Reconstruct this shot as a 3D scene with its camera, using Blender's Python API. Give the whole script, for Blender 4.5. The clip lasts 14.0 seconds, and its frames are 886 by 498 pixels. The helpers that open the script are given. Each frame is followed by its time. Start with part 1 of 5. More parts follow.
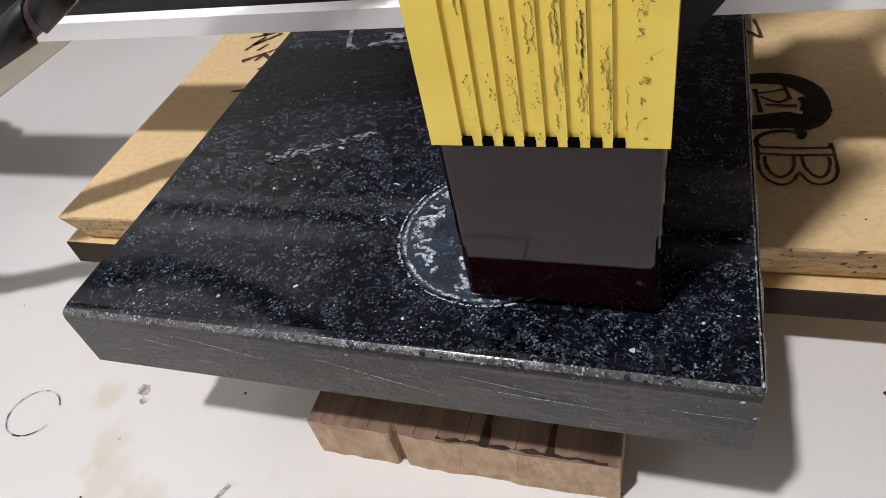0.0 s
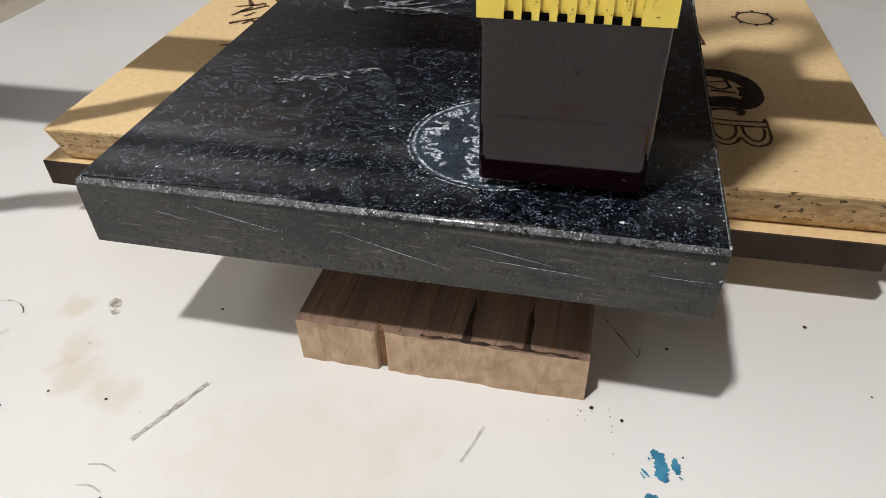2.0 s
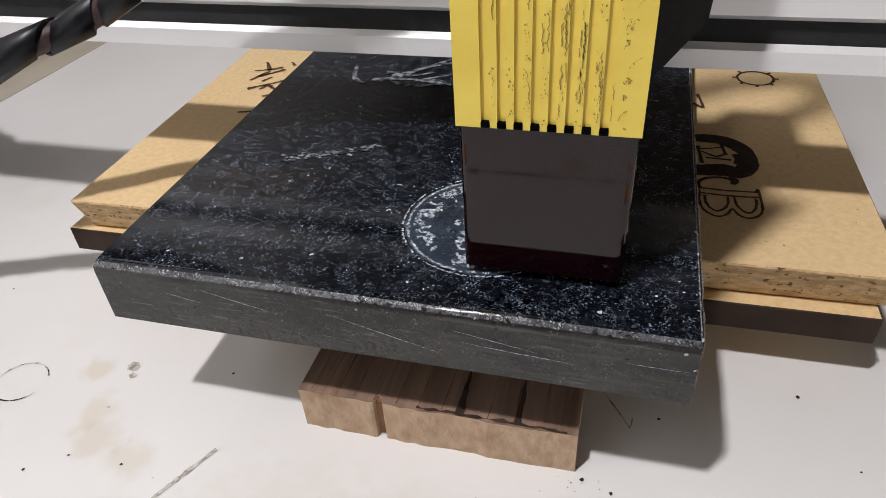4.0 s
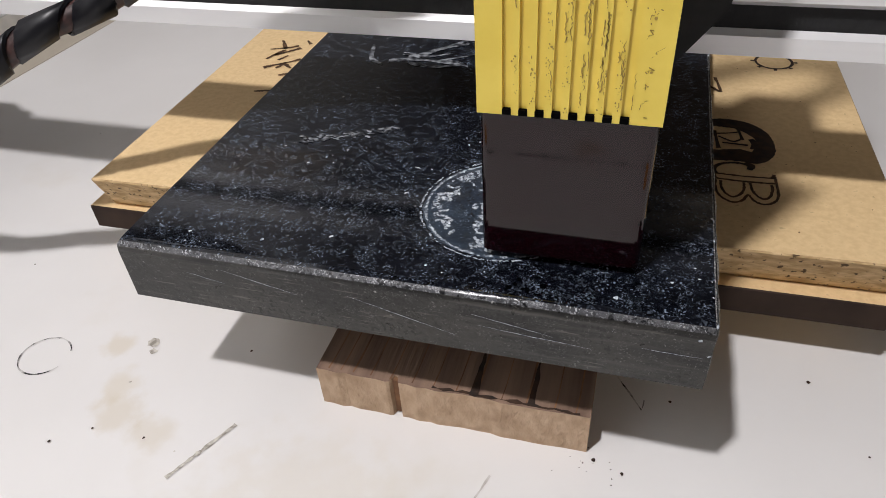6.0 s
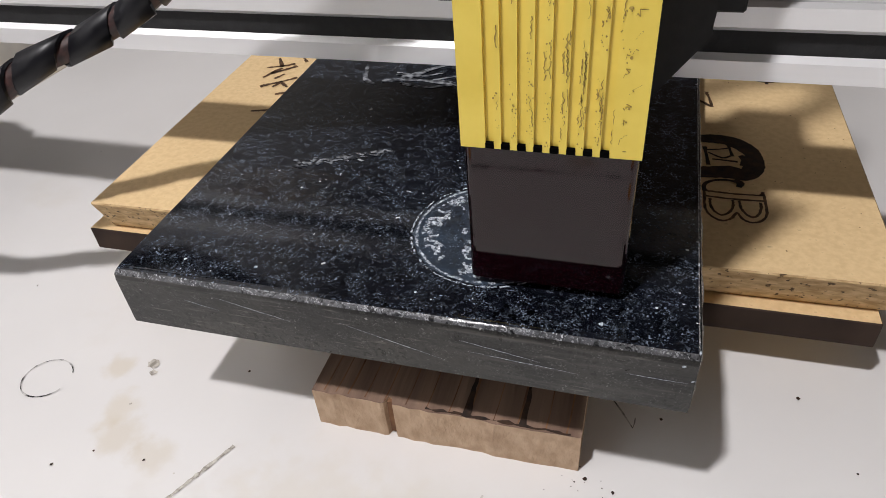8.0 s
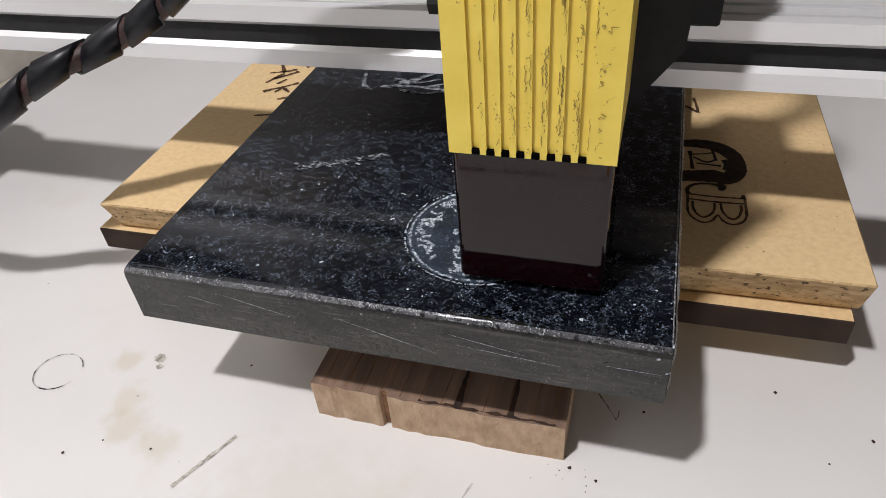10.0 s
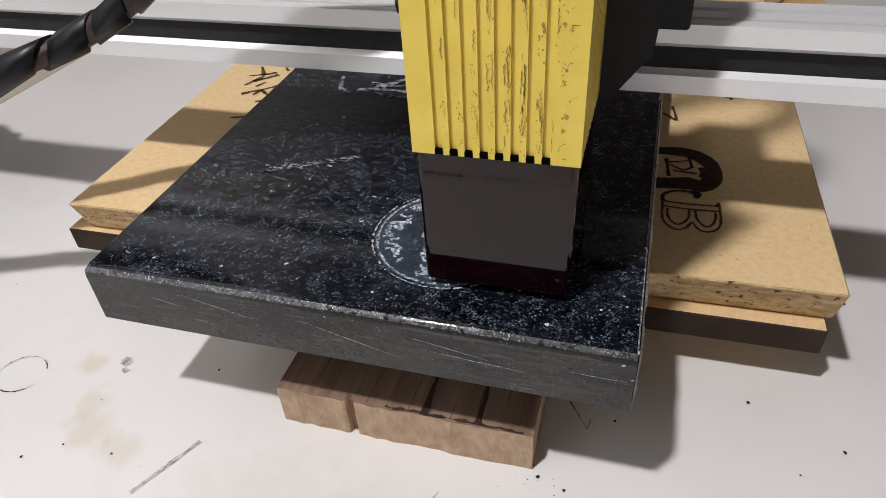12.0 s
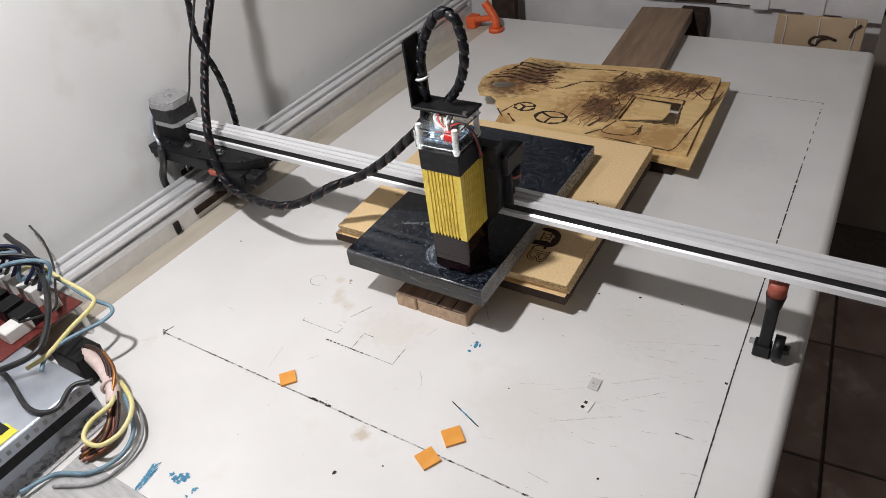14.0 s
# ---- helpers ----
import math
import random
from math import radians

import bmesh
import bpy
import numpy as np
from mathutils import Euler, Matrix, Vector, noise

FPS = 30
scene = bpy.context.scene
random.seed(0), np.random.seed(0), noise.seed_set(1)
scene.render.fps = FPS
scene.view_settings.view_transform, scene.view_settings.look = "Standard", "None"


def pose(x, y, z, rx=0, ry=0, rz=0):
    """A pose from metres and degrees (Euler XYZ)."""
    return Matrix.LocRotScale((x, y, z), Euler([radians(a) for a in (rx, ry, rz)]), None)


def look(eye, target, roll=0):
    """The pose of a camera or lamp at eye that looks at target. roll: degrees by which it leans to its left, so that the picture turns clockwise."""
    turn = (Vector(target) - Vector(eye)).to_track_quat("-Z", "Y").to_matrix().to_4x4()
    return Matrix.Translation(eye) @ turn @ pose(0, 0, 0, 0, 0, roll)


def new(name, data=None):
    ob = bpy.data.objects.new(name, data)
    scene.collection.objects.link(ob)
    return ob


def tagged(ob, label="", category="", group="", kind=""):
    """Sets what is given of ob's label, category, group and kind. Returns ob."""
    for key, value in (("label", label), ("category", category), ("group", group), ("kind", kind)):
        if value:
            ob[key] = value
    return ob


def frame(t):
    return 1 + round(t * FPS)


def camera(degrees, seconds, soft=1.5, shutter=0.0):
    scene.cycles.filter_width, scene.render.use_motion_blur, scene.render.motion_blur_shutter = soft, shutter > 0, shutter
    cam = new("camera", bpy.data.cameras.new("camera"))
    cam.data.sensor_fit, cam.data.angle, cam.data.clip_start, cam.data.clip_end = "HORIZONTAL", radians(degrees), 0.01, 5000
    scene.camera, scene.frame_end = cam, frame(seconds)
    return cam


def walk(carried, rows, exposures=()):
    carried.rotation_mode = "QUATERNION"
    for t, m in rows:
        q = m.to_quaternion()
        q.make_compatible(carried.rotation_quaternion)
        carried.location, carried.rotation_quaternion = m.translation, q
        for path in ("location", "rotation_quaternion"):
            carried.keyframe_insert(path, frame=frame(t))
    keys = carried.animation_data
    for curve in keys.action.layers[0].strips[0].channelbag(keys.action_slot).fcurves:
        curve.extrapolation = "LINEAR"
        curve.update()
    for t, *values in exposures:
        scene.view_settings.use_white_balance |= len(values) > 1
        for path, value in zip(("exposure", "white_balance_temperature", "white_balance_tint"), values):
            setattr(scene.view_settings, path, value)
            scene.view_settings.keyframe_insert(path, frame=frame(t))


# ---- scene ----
cam = camera(65.4, 14.0, soft=0.75)
PATH = [
    (0, (0.136, -0.074, 0.166), (-0.482, 1.25, -1.199), -13.9),
    (0.5, (0.148, -0.089, 0.165), (-0.289, 1.362, -1.141), -8.8),
    (1, (0.117, -0.108, 0.148), (-0.304, 1.406, -1.088), -7.1),
    (1.5, (0.11, -0.119, 0.148), (-0.282, 1.421, -1.067), -4.9),
    (2, (0.122, -0.118, 0.15), (-0.254, 1.392, -1.107), -2.0),
    (2.2, (0.129, -0.108, 0.165), (-0.32, 1.378, -1.097), -4.6),
    (4.3, (0.132, -0.113, 0.167), (-0.345, 1.412, -1.036), -3.9),
    (4.5, (0.131, -0.112, 0.165), (-0.34, 1.391, -1.068), -3.6),
    (5, (0.13, -0.113, 0.17), (-0.372, 1.367, -1.078), -4.6),
    (5.5, (0.13, -0.115, 0.17), (-0.367, 1.368, -1.077), -4.1),
    (6, (0.13, -0.114, 0.17), (-0.357, 1.363, -1.088), -4.1),
    (6.5, (0.132, -0.114, 0.171), (-0.368, 1.357, -1.088), -4.7),
    (7, (0.132, -0.113, 0.172), (-0.361, 1.356, -1.092), -4.9),
    (7.5, (0.134, -0.112, 0.174), (-0.381, 1.345, -1.095), -5.7),
    (8, (0.134, -0.111, 0.177), (-0.369, 1.361, -1.08), -5.2),
    (8.5, (0.136, -0.116, 0.181), (-0.368, 1.358, -1.073), -5.3),
    (10.8, (0.14, -0.118, 0.183), (-0.375, 1.352, -1.072), -5.2),
    (11, (0.139, -0.116, 0.182), (-0.359, 1.352, -1.082), -4.7),
    (11.5, (0.144, -0.112, 0.181), (-0.357, 1.352, -1.087), -5.2),
    (12, (0.146, -0.115, 0.179), (-0.35, 1.381, -1.053), -4.0),
    (12.5, (0.147, -0.12, 0.183), (-0.348, 1.36, -1.067), -4.0),
    (13, (0.203, -0.17, 0.248), (-0.346, 1.207, -1.094), -5.2),
    (13.5, (0.309, -0.298, 0.394), (-0.514, 0.981, -0.905), -8.0),
    (14, (0.402, -0.391, 0.468), (-0.53, 0.893, -0.75), -8.1),
]
walk(cam, [(t, look(eye, target, roll)) for t, eye, target, roll in PATH],
     [(0, 0, 6500, 10), (1.6, 0, 6500, 10), (1.8, 0.07, 6750, 5), (2.2, 0.08, 6550, 7), (4.3, 0, 6500, 10), (5, 0, 6500, 10), (12.5, 0, 6500, 10), (13.5, 0.04, 6450, 8.5), (14, 0.05, 6450, 8)])

# ---- world and light ----
world = bpy.data.worlds.new("room_air")
scene.world = world
world.use_nodes = True
world.node_tree.nodes["Background"].inputs[0].default_value = (0.9, 0.93, 1.0, 1)
world.node_tree.nodes["Background"].inputs[1].default_value = 0.02

LAMP = (-0.060, -0.265, 0.84)
bulb = bpy.data.lights.new("work_lamp", "SPOT")   # shaded lamp over the table
bulb.energy, bulb.shadow_soft_size, bulb.color = 25.5, 0.022, (0.985, 0.955, 0.970)
bulb.spot_size, bulb.spot_blend = radians(165), 0.15
new("work_lamp", bulb).location = LAMP
# added fill light low on the right, lifts floor, left wall and shadows
fill_bulb = bpy.data.lights.new("room_lamp", "POINT")
fill_bulb.energy, fill_bulb.shadow_soft_size, fill_bulb.color = 3.4, 0.45, (1.0, 0.95, 0.92)
new("room_lamp", fill_bulb).location = (1.6, 0.45, 0.5)


# ---- materials ----
def mat(name, c1, c2, scale=40.0, rough=0.5, metal=0.0, bump=0.0, bscale=None, contrast=(0.35, 0.65),
        stain=None, stain_scale=8.0, stain_range=(0.55, 0.75), rough_var=0.1, stretch=(1, 1, 1), coat=0.0, random_tone=0.0):
    m = bpy.data.materials.new(name)
    m.use_nodes = True
    nt = m.node_tree
    N, L = nt.nodes, nt.links
    b = N["Principled BSDF"]
    co = N.new("ShaderNodeTexCoord")
    mp = N.new("ShaderNodeMapping")
    mp.inputs["Scale"].default_value = stretch
    L.new(co.outputs["Object"], mp.inputs["Vector"])
    n1 = N.new("ShaderNodeTexNoise")
    n1.inputs["Scale"].default_value, n1.inputs["Detail"].default_value = scale, 6
    L.new(mp.outputs[0], n1.inputs["Vector"])
    r1 = N.new("ShaderNodeValToRGB")
    r1.color_ramp.elements[0].position, r1.color_ramp.elements[1].position = contrast
    r1.color_ramp.elements[0].color, r1.color_ramp.elements[1].color = (*c1, 1), (*c2, 1)
    L.new(n1.outputs["Fac"], r1.inputs["Fac"])
    col = r1.outputs["Color"]
    if stain:
        n2 = N.new("ShaderNodeTexNoise")
        n2.inputs["Scale"].default_value, n2.inputs["Detail"].default_value = stain_scale, 4
        L.new(co.outputs["Object"], n2.inputs["Vector"])
        r2 = N.new("ShaderNodeValToRGB")
        r2.color_ramp.elements[0].position, r2.color_ramp.elements[1].position = stain_range
        L.new(n2.outputs["Fac"], r2.inputs["Fac"])
        mx = N.new("ShaderNodeMix")
        mx.data_type = "RGBA"
        L.new(r2.outputs["Color"], mx.inputs["Factor"])
        L.new(col, mx.inputs["A"])
        mx.inputs["B"].default_value = (*stain, 1)
        col = mx.outputs["Result"]
    if random_tone:
        oi = N.new("ShaderNodeObjectInfo")
        hs = N.new("ShaderNodeHueSaturation")
        mr = N.new("ShaderNodeMapRange")
        mr.inputs["To Min"].default_value, mr.inputs["To Max"].default_value = 1 - random_tone, 1 + random_tone
        L.new(oi.outputs["Random"], mr.inputs["Value"])
        L.new(mr.outputs[0], hs.inputs["Value"])
        L.new(col, hs.inputs["Color"])
        col = hs.outputs["Color"]
    L.new(col, b.inputs["Base Color"])
    rr = N.new("ShaderNodeMapRange")
    rr.inputs["To Min"].default_value, rr.inputs["To Max"].default_value = max(0.02, rough - rough_var), min(1, rough + rough_var)
    L.new(n1.outputs["Fac"], rr.inputs["Value"])
    L.new(rr.outputs[0], b.inputs["Roughness"])
    b.inputs["Metallic"].default_value = metal
    b.inputs["Coat Weight"].default_value = coat
    if bump:
        n3 = N.new("ShaderNodeTexNoise")
        n3.inputs["Scale"].default_value, n3.inputs["Detail"].default_value = bscale or scale * 2, 5
        L.new(mp.outputs[0], n3.inputs["Vector"])
        bp = N.new("ShaderNodeBump")
        bp.inputs["Strength"].default_value, bp.inputs["Distance"].default_value = bump, 0.001
        L.new(n3.outputs["Fac"], bp.inputs["Height"])
        L.new(bp.outputs[0], b.inputs["Normal"])
    return m


def granite_mat(name, dark, fleck, glint, rough, lo=0.53, cluster=(0.40, 0.60), rough_var=0.05, bump=0.02, cloud=None, streak=None):
    """Dark stone with curled pale flecks in clusters, fine grains between them and single bright grains."""
    m = mat(name, dark, tuple(2.4 * c for c in dark), 160, rough, 0, bump, 700, (0.35, 0.7), rough_var=rough_var)
    nt = m.node_tree
    N, L = nt.nodes, nt.links
    b = N["Principled BSDF"]
    co = N.new("ShaderNodeTexCoord")
    col = b.inputs["Base Color"].links[0].from_socket

    def field(scale, lo, hi, detail, warp=0.0, stretch=(1, 1, 1), turn=0.0):
        mp = N.new("ShaderNodeMapping")
        mp.inputs["Scale"].default_value = stretch
        mp.inputs["Rotation"].default_value = (0, turn, turn)
        L.new(co.outputs["Object"], mp.inputs["Vector"])
        n = N.new("ShaderNodeTexNoise")
        n.inputs["Scale"].default_value, n.inputs["Detail"].default_value, n.inputs["Distortion"].default_value = scale, detail, warp
        L.new(mp.outputs[0], n.inputs["Vector"])
        r = N.new("ShaderNodeMapRange")
        r.interpolation_type = "SMOOTHSTEP"
        r.inputs["From Min"].default_value, r.inputs["From Max"].default_value = lo, hi
        L.new(n.outputs["Fac"], r.inputs["Value"])
        return r.outputs[0]

    def times(p, q):
        k = N.new("ShaderNodeMath")
        k.operation = "MULTIPLY"
        L.new(p, k.inputs[0])
        L.new(q, k.inputs[1])
        return k.outputs[0]

    def over(base, colour, fac):
        x = N.new("ShaderNodeMix")
        x.data_type = "RGBA"
        L.new(fac, x.inputs["Factor"])
        L.new(base, x.inputs["A"])
        x.inputs["B"].default_value = (*colour, 1)
        return x.outputs["Result"]

    if cloud:
        col = over(col, cloud, field(38, 0.42, 0.66, 5, 0.4, (0.7, 1, 1.6)))
    # dull patches of feldspar, then fine pale grains crowded into them, then sparse bright ones
    col = over(col, tuple(0.16 * c for c in fleck), times(field(420, lo - 0.03, lo + 0.14, 6, 0.8), field(110, cluster[0] - 0.08, cluster[1], 3, 0.6)))
    col = over(col, tuple(0.50 * c for c in fleck), times(field(1300, lo - 0.03, lo + 0.12, 3, 0.9), field(300, cluster[0], cluster[1], 5, 0.8)))
    col = over(col, tuple(1.6 * c for c in fleck), times(field(1900, lo + 0.01, lo + 0.13, 2, 0.6), field(340, cluster[0] + 0.04, cluster[1] + 0.03, 5, 0.8)))
    col = over(col, tuple(2.6 * c for c in fleck), times(field(1500, lo + 0.10, lo + 0.16, 2, 0.5), field(140, cluster[0] + 0.04, cluster[1] + 0.04, 4, 0.8)))
    col = over(col, tuple(0.3 * c for c in dark), times(field(700, 0.54, 0.62, 4, 0.6), field(60, 0.40, 0.60, 3)))
    col = over(col, glint, times(field(520, 0.755, 0.775, 1), field(45, 0.48, 0.58, 2)))
    if streak:
        col = over(col, streak, times(field(6, 0.46, 0.74, 8, 0.0, (9, 1, 120), 0.05), field(30, 0.35, 0.65, 3)))
        col = over(col, tuple(1.6 * c for c in streak), times(field(5, 0.60, 0.68, 6, 0.0, (14, 1, 260), 0.10), field(55, 0.45, 0.62, 3)))
    L.new(col, b.inputs["Base Color"])
    return m


def add_spots(m, spots):
    """Soft-edged stains (x, y, radius, stretch in x, colour, strength) with ragged outlines, on a flat top."""
    nt = m.node_tree
    N, L = nt.nodes, nt.links
    b = N["Principled BSDF"]
    co = N.new("ShaderNodeTexCoord")
    wn = N.new("ShaderNodeTexNoise")
    wn.inputs["Scale"].default_value, wn.inputs["Detail"].default_value = 130, 6
    L.new(co.outputs["Object"], wn.inputs["Vector"])
    col = b.inputs["Base Color"].links[0].from_socket
    for x, y, r, sx, colour, strength in spots:
        mp = N.new("ShaderNodeMapping")
        mp.inputs["Location"].default_value = (-x / (r * sx), -y / r, 0)
        mp.inputs["Scale"].default_value = (1 / (r * sx), 1 / r, 0)
        L.new(co.outputs["Object"], mp.inputs["Vector"])
        ln = N.new("ShaderNodeVectorMath")
        ln.operation = "LENGTH"
        L.new(mp.outputs[0], ln.inputs[0])
        ad = N.new("ShaderNodeMath")
        ad.operation = "MULTIPLY_ADD"
        L.new(wn.outputs["Fac"], ad.inputs[0])
        ad.inputs[1].default_value = 1.6
        L.new(ln.outputs["Value"], ad.inputs[2])
        mr = N.new("ShaderNodeMapRange")
        mr.interpolation_type = "SMOOTHSTEP"
        mr.inputs["From Min"].default_value, mr.inputs["From Max"].default_value = 1.9, 1.1
        mr.inputs["To Max"].default_value = strength
        L.new(ad.outputs[0], mr.inputs["Value"])
        mx = N.new("ShaderNodeMix")
        mx.data_type = "RGBA"
        L.new(mr.outputs[0], mx.inputs["Factor"])
        L.new(col, mx.inputs["A"])
        mx.inputs["B"].default_value = (*colour, 1)
        col = mx.outputs["Result"]
    L.new(col, b.inputs["Base Color"])


M_TABLE = mat("cream_laminate", (0.70, 0.685, 0.67), (0.75, 0.737, 0.725), 9, 0.42, 0, 0.05, 300, stain=(0.66, 0.62, 0.555), stain_scale=17, stain_range=(0.62, 0.9))
M_WALL = mat("white_plaster", (0.85, 0.85, 0.845), (0.90, 0.90, 0.89), 6, 0.8, 0, 0.25, 60, stain=(0.79, 0.77, 0.74), stain_scale=11, stain_range=(0.6, 0.75))
# brown holds the dimness of the far walls and limits bounced light
M_ROOM = mat("shade_brown_plaster", (0.24, 0.20, 0.17), (0.30, 0.255, 0.22), 5, 0.85, 0, 0.2, 60)
# ceiling grey is set by how much light it should bounce
M_CEIL = mat("low_bounce_ceiling", (0.34, 0.33, 0.31), (0.40, 0.385, 0.36), 4, 0.9, 0, 0.1, 60)
M_GRAN = granite_mat("polished_granite", (0.0022, 0.0027, 0.0048), (0.115, 0.140, 0.180), (0.55, 0.57, 0.60), 0.12, 0.53, (0.45, 0.61), 0.05, 0.012)
M_GRAN_SIDE = granite_mat("sawn_granite", (0.005, 0.0052, 0.0054), (0.062, 0.064, 0.060), (0.35, 0.35, 0.34), 0.32, 0.53, (0.42, 0.62), 0.14, 0.15, (0.031, 0.030, 0.027), (0.064, 0.061, 0.055))
M_GRAN_BROKEN = granite_mat("rough_granite", (0.11, 0.112, 0.115), (0.40, 0.40, 0.39), (0.6, 0.6, 0.59), 0.55, 0.48, (0.3, 0.5), 0.1, 0.9)
M_GRAN_EDGE = granite_mat("arris_granite", (0.052, 0.053, 0.059), (0.18, 0.185, 0.195), (0.45, 0.45, 0.45), 0.19, 0.50, (0.36, 0.56), 0.08, 0.15, (0.13, 0.13, 0.135))
M_ETCH = mat("laser_etched_granite", (0.10, 0.13, 0.17), (0.66, 0.71, 0.76), 900, 0.8, 0, 0.3, 1500)
M_ETCH_DIM = mat("faintly_etched_granite", (0.010, 0.012, 0.017), (0.34, 0.36, 0.39), 420, 0.6, 0, 0.2, 900, (0.40, 0.66))
M_CHIP = mat("particleboard_face", (0.69, 0.490, 0.255), (0.78, 0.575, 0.315), 420, 0.7, 0, 0.12, 600, stain=(0.52, 0.365, 0.195), stain_scale=420, stain_range=(0.64, 0.78))
M_CHIP_EDGE = mat("particleboard_edge", (0.42, 0.27, 0.12), (0.68, 0.49, 0.27), 330, 0.85, 0, 0.8, 420, stain=(0.10, 0.06, 0.025), stain_scale=480, stain_range=(0.60, 0.67), stretch=(0.6, 1, 1.5))
M_LAM_DARK = mat("dark_laminate_edge", (0.028, 0.018, 0.014), (0.054, 0.035, 0.026), 60, 0.7, 0, 0.05)
M_BLOCK = mat("rough_cedar", (0.42, 0.29, 0.185), (0.54, 0.39, 0.265), 230, 0.88, 0, 0.9, 380, stretch=(1.3, 1, 0.8), stain=(0.31, 0.20, 0.125), stain_scale=85, stain_range=(0.56, 0.76))
M_BLOCK_TOP = mat("darker_grooved_cedar", (0.15, 0.092, 0.065), (0.26, 0.17, 0.12), 90, 0.75, 0, 0.6, 180, stretch=(2.2, 0.12, 1))
M_BURN = mat("laser_burnt_wood", (0.012, 0.007, 0.005), (0.055, 0.027, 0.014), 300, 0.9, 0, 0.2)
M_BURN_SOFT = mat("brown_burnt_wood", (0.04, 0.02, 0.009), (0.13, 0.065, 0.028), 300, 0.9, 0, 0.2)
M_SCORCH = mat("scorched_wood", (0.10, 0.045, 0.022), (0.26, 0.13, 0.06), 120, 0.85, 0, 0.2)
M_PLY = mat("birch_ply", (0.64, 0.43, 0.185), (0.76, 0.54, 0.26), 30, 0.65, 0, 0.1, 200, stretch=(0.5, 3, 1), stain=(0.46, 0.265, 0.10), stain_scale=14, stain_range=(0.58, 0.72))
M_PLANK = mat("grey_brown_plank", (0.20, 0.13, 0.085), (0.30, 0.205, 0.14), 28, 0.6, 0, 0.2, 120, stretch=(4, 0.4, 1))
M_ALU = mat("anodised_aluminium", (0.88, 0.88, 0.89), (0.94, 0.94, 0.95), 30, 0.30, 0.35, 0.02, 400, stretch=(0.1, 4, 4), rough_var=0.06)
M_ALU_Y = mat("anodised_aluminium_rail", (0.80, 0.80, 0.81), (0.90, 0.90, 0.91), 30, 0.30, 0.55, 0.02, 400, stretch=(4, 0.1, 4), rough_var=0.06)
M_GOLD = mat("yellow_anodised_aluminium", (0.79, 0.60, 0.095), (0.85, 0.66, 0.12), 120, 0.36, 0.15, 0.03, 500, rough_var=0.06, stain=(0.62, 0.42, 0.06), stain_scale=60, stain_range=(0.62, 0.8))
M_GRIME = mat("brown_grime", (0.22, 0.14, 0.03), (0.44, 0.31, 0.07), 900, 0.7)
M_BLACK = mat("black_plastic", (0.005, 0.005, 0.006), (0.012, 0.012, 0.013), 200, 0.45, 0, 0.1, 900)
M_BELT = mat("black_rubber_belt", (0.008, 0.008, 0.009), (0.018, 0.018, 0.019), 300, 0.7, 0, 0.2, 900)
M_WRAP = mat("black_spiral_wrap", (0.004, 0.004, 0.006), (0.008, 0.008, 0.011), 150, 0.38, 0, 0.05)
M_WRAP.node_tree.nodes["Principled BSDF"].inputs["Specular IOR Level"].default_value = 0.3
M_WIRE = mat("dark_wire_bundle", (0.022, 0.010, 0.010), (0.065, 0.026, 0.022), 400, 0.5)
M_MOTOR = mat("cast_motor_end", (0.42, 0.42, 0.43), (0.54, 0.54, 0.55), 200, 0.45, 0.7, 0.15, 600)
M_LAMINATION = mat("black_motor_body", (0.012, 0.012, 0.013), (0.026, 0.026, 0.028), 200, 0.4, 0.2)
M_STEEL = mat("zinc_steel", (0.55, 0.55, 0.56), (0.70, 0.70, 0.71), 200, 0.28, 1.0)
M_WHITE = mat("white_nylon", (0.72, 0.71, 0.68), (0.80, 0.79, 0.76), 80, 0.4)
M_ORANGE = mat("orange_printed_plastic", (0.62, 0.085, 0.02), (0.72, 0.13, 0.035), 80, 0.45, 0, 0.25, 700, stretch=(0.3, 0.3, 6))
M_ORANGE_DULL = mat("dull_red_printed_plastic", (0.32, 0.07, 0.042), (0.40, 0.10, 0.06), 80, 0.5, 0, 0.2, 700, stretch=(0.3, 0.3, 6))
M_CARD = mat("orange_acrylic", (0.75, 0.31, 0.045), (0.82, 0.37, 0.07), 60, 0.4)
M_PCB = mat("blue_circuit_board", (0.006, 0.028, 0.08), (0.014, 0.055, 0.13), 500, 0.4)
M_BOARD = mat("dark_red_circuit_board", (0.10, 0.014, 0.012), (0.17, 0.03, 0.022), 300, 0.4)
M_RED = mat("red_connector", (0.55, 0.02, 0.02), (0.65, 0.04, 0.03), 90, 0.4)
M_UMBER = mat("red_brown_insulation", (0.16, 0.045, 0.022), (0.28, 0.085, 0.04), 200, 0.45)
M_COPPER = mat("copper_winding", (0.24, 0.09, 0.03), (0.44, 0.20, 0.07), 600, 0.4, 0.7)
M_PSU = mat("galvanised_sheet", (0.44, 0.47, 0.53), (0.56, 0.59, 0.65), 25, 0.4, 0.75, 0.03, 300)
M_TILE = mat("brown_ceramic_tile", (0.30, 0.22, 0.19), (0.46, 0.36, 0.315), 9, 0.25, 0, 0.05, 80, stain=(0.66, 0.56, 0.50), stain_scale=7, stain_range=(0.60, 0.68), random_tone=0.2)
M_GROUT = mat("dark_grout", (0.09, 0.075, 0.066), (0.13, 0.11, 0.098), 120, 0.9, 0, 0.2)
M_PENCIL = mat("pencil_line", (0.02, 0.02, 0.02), (0.60, 0.585, 0.565), 240, 0.8, contrast=(0.42, 0.60))
M_FAINT = mat("faint_pencil", (0.42, 0.395, 0.36), (0.70, 0.685, 0.66), 200, 0.8)
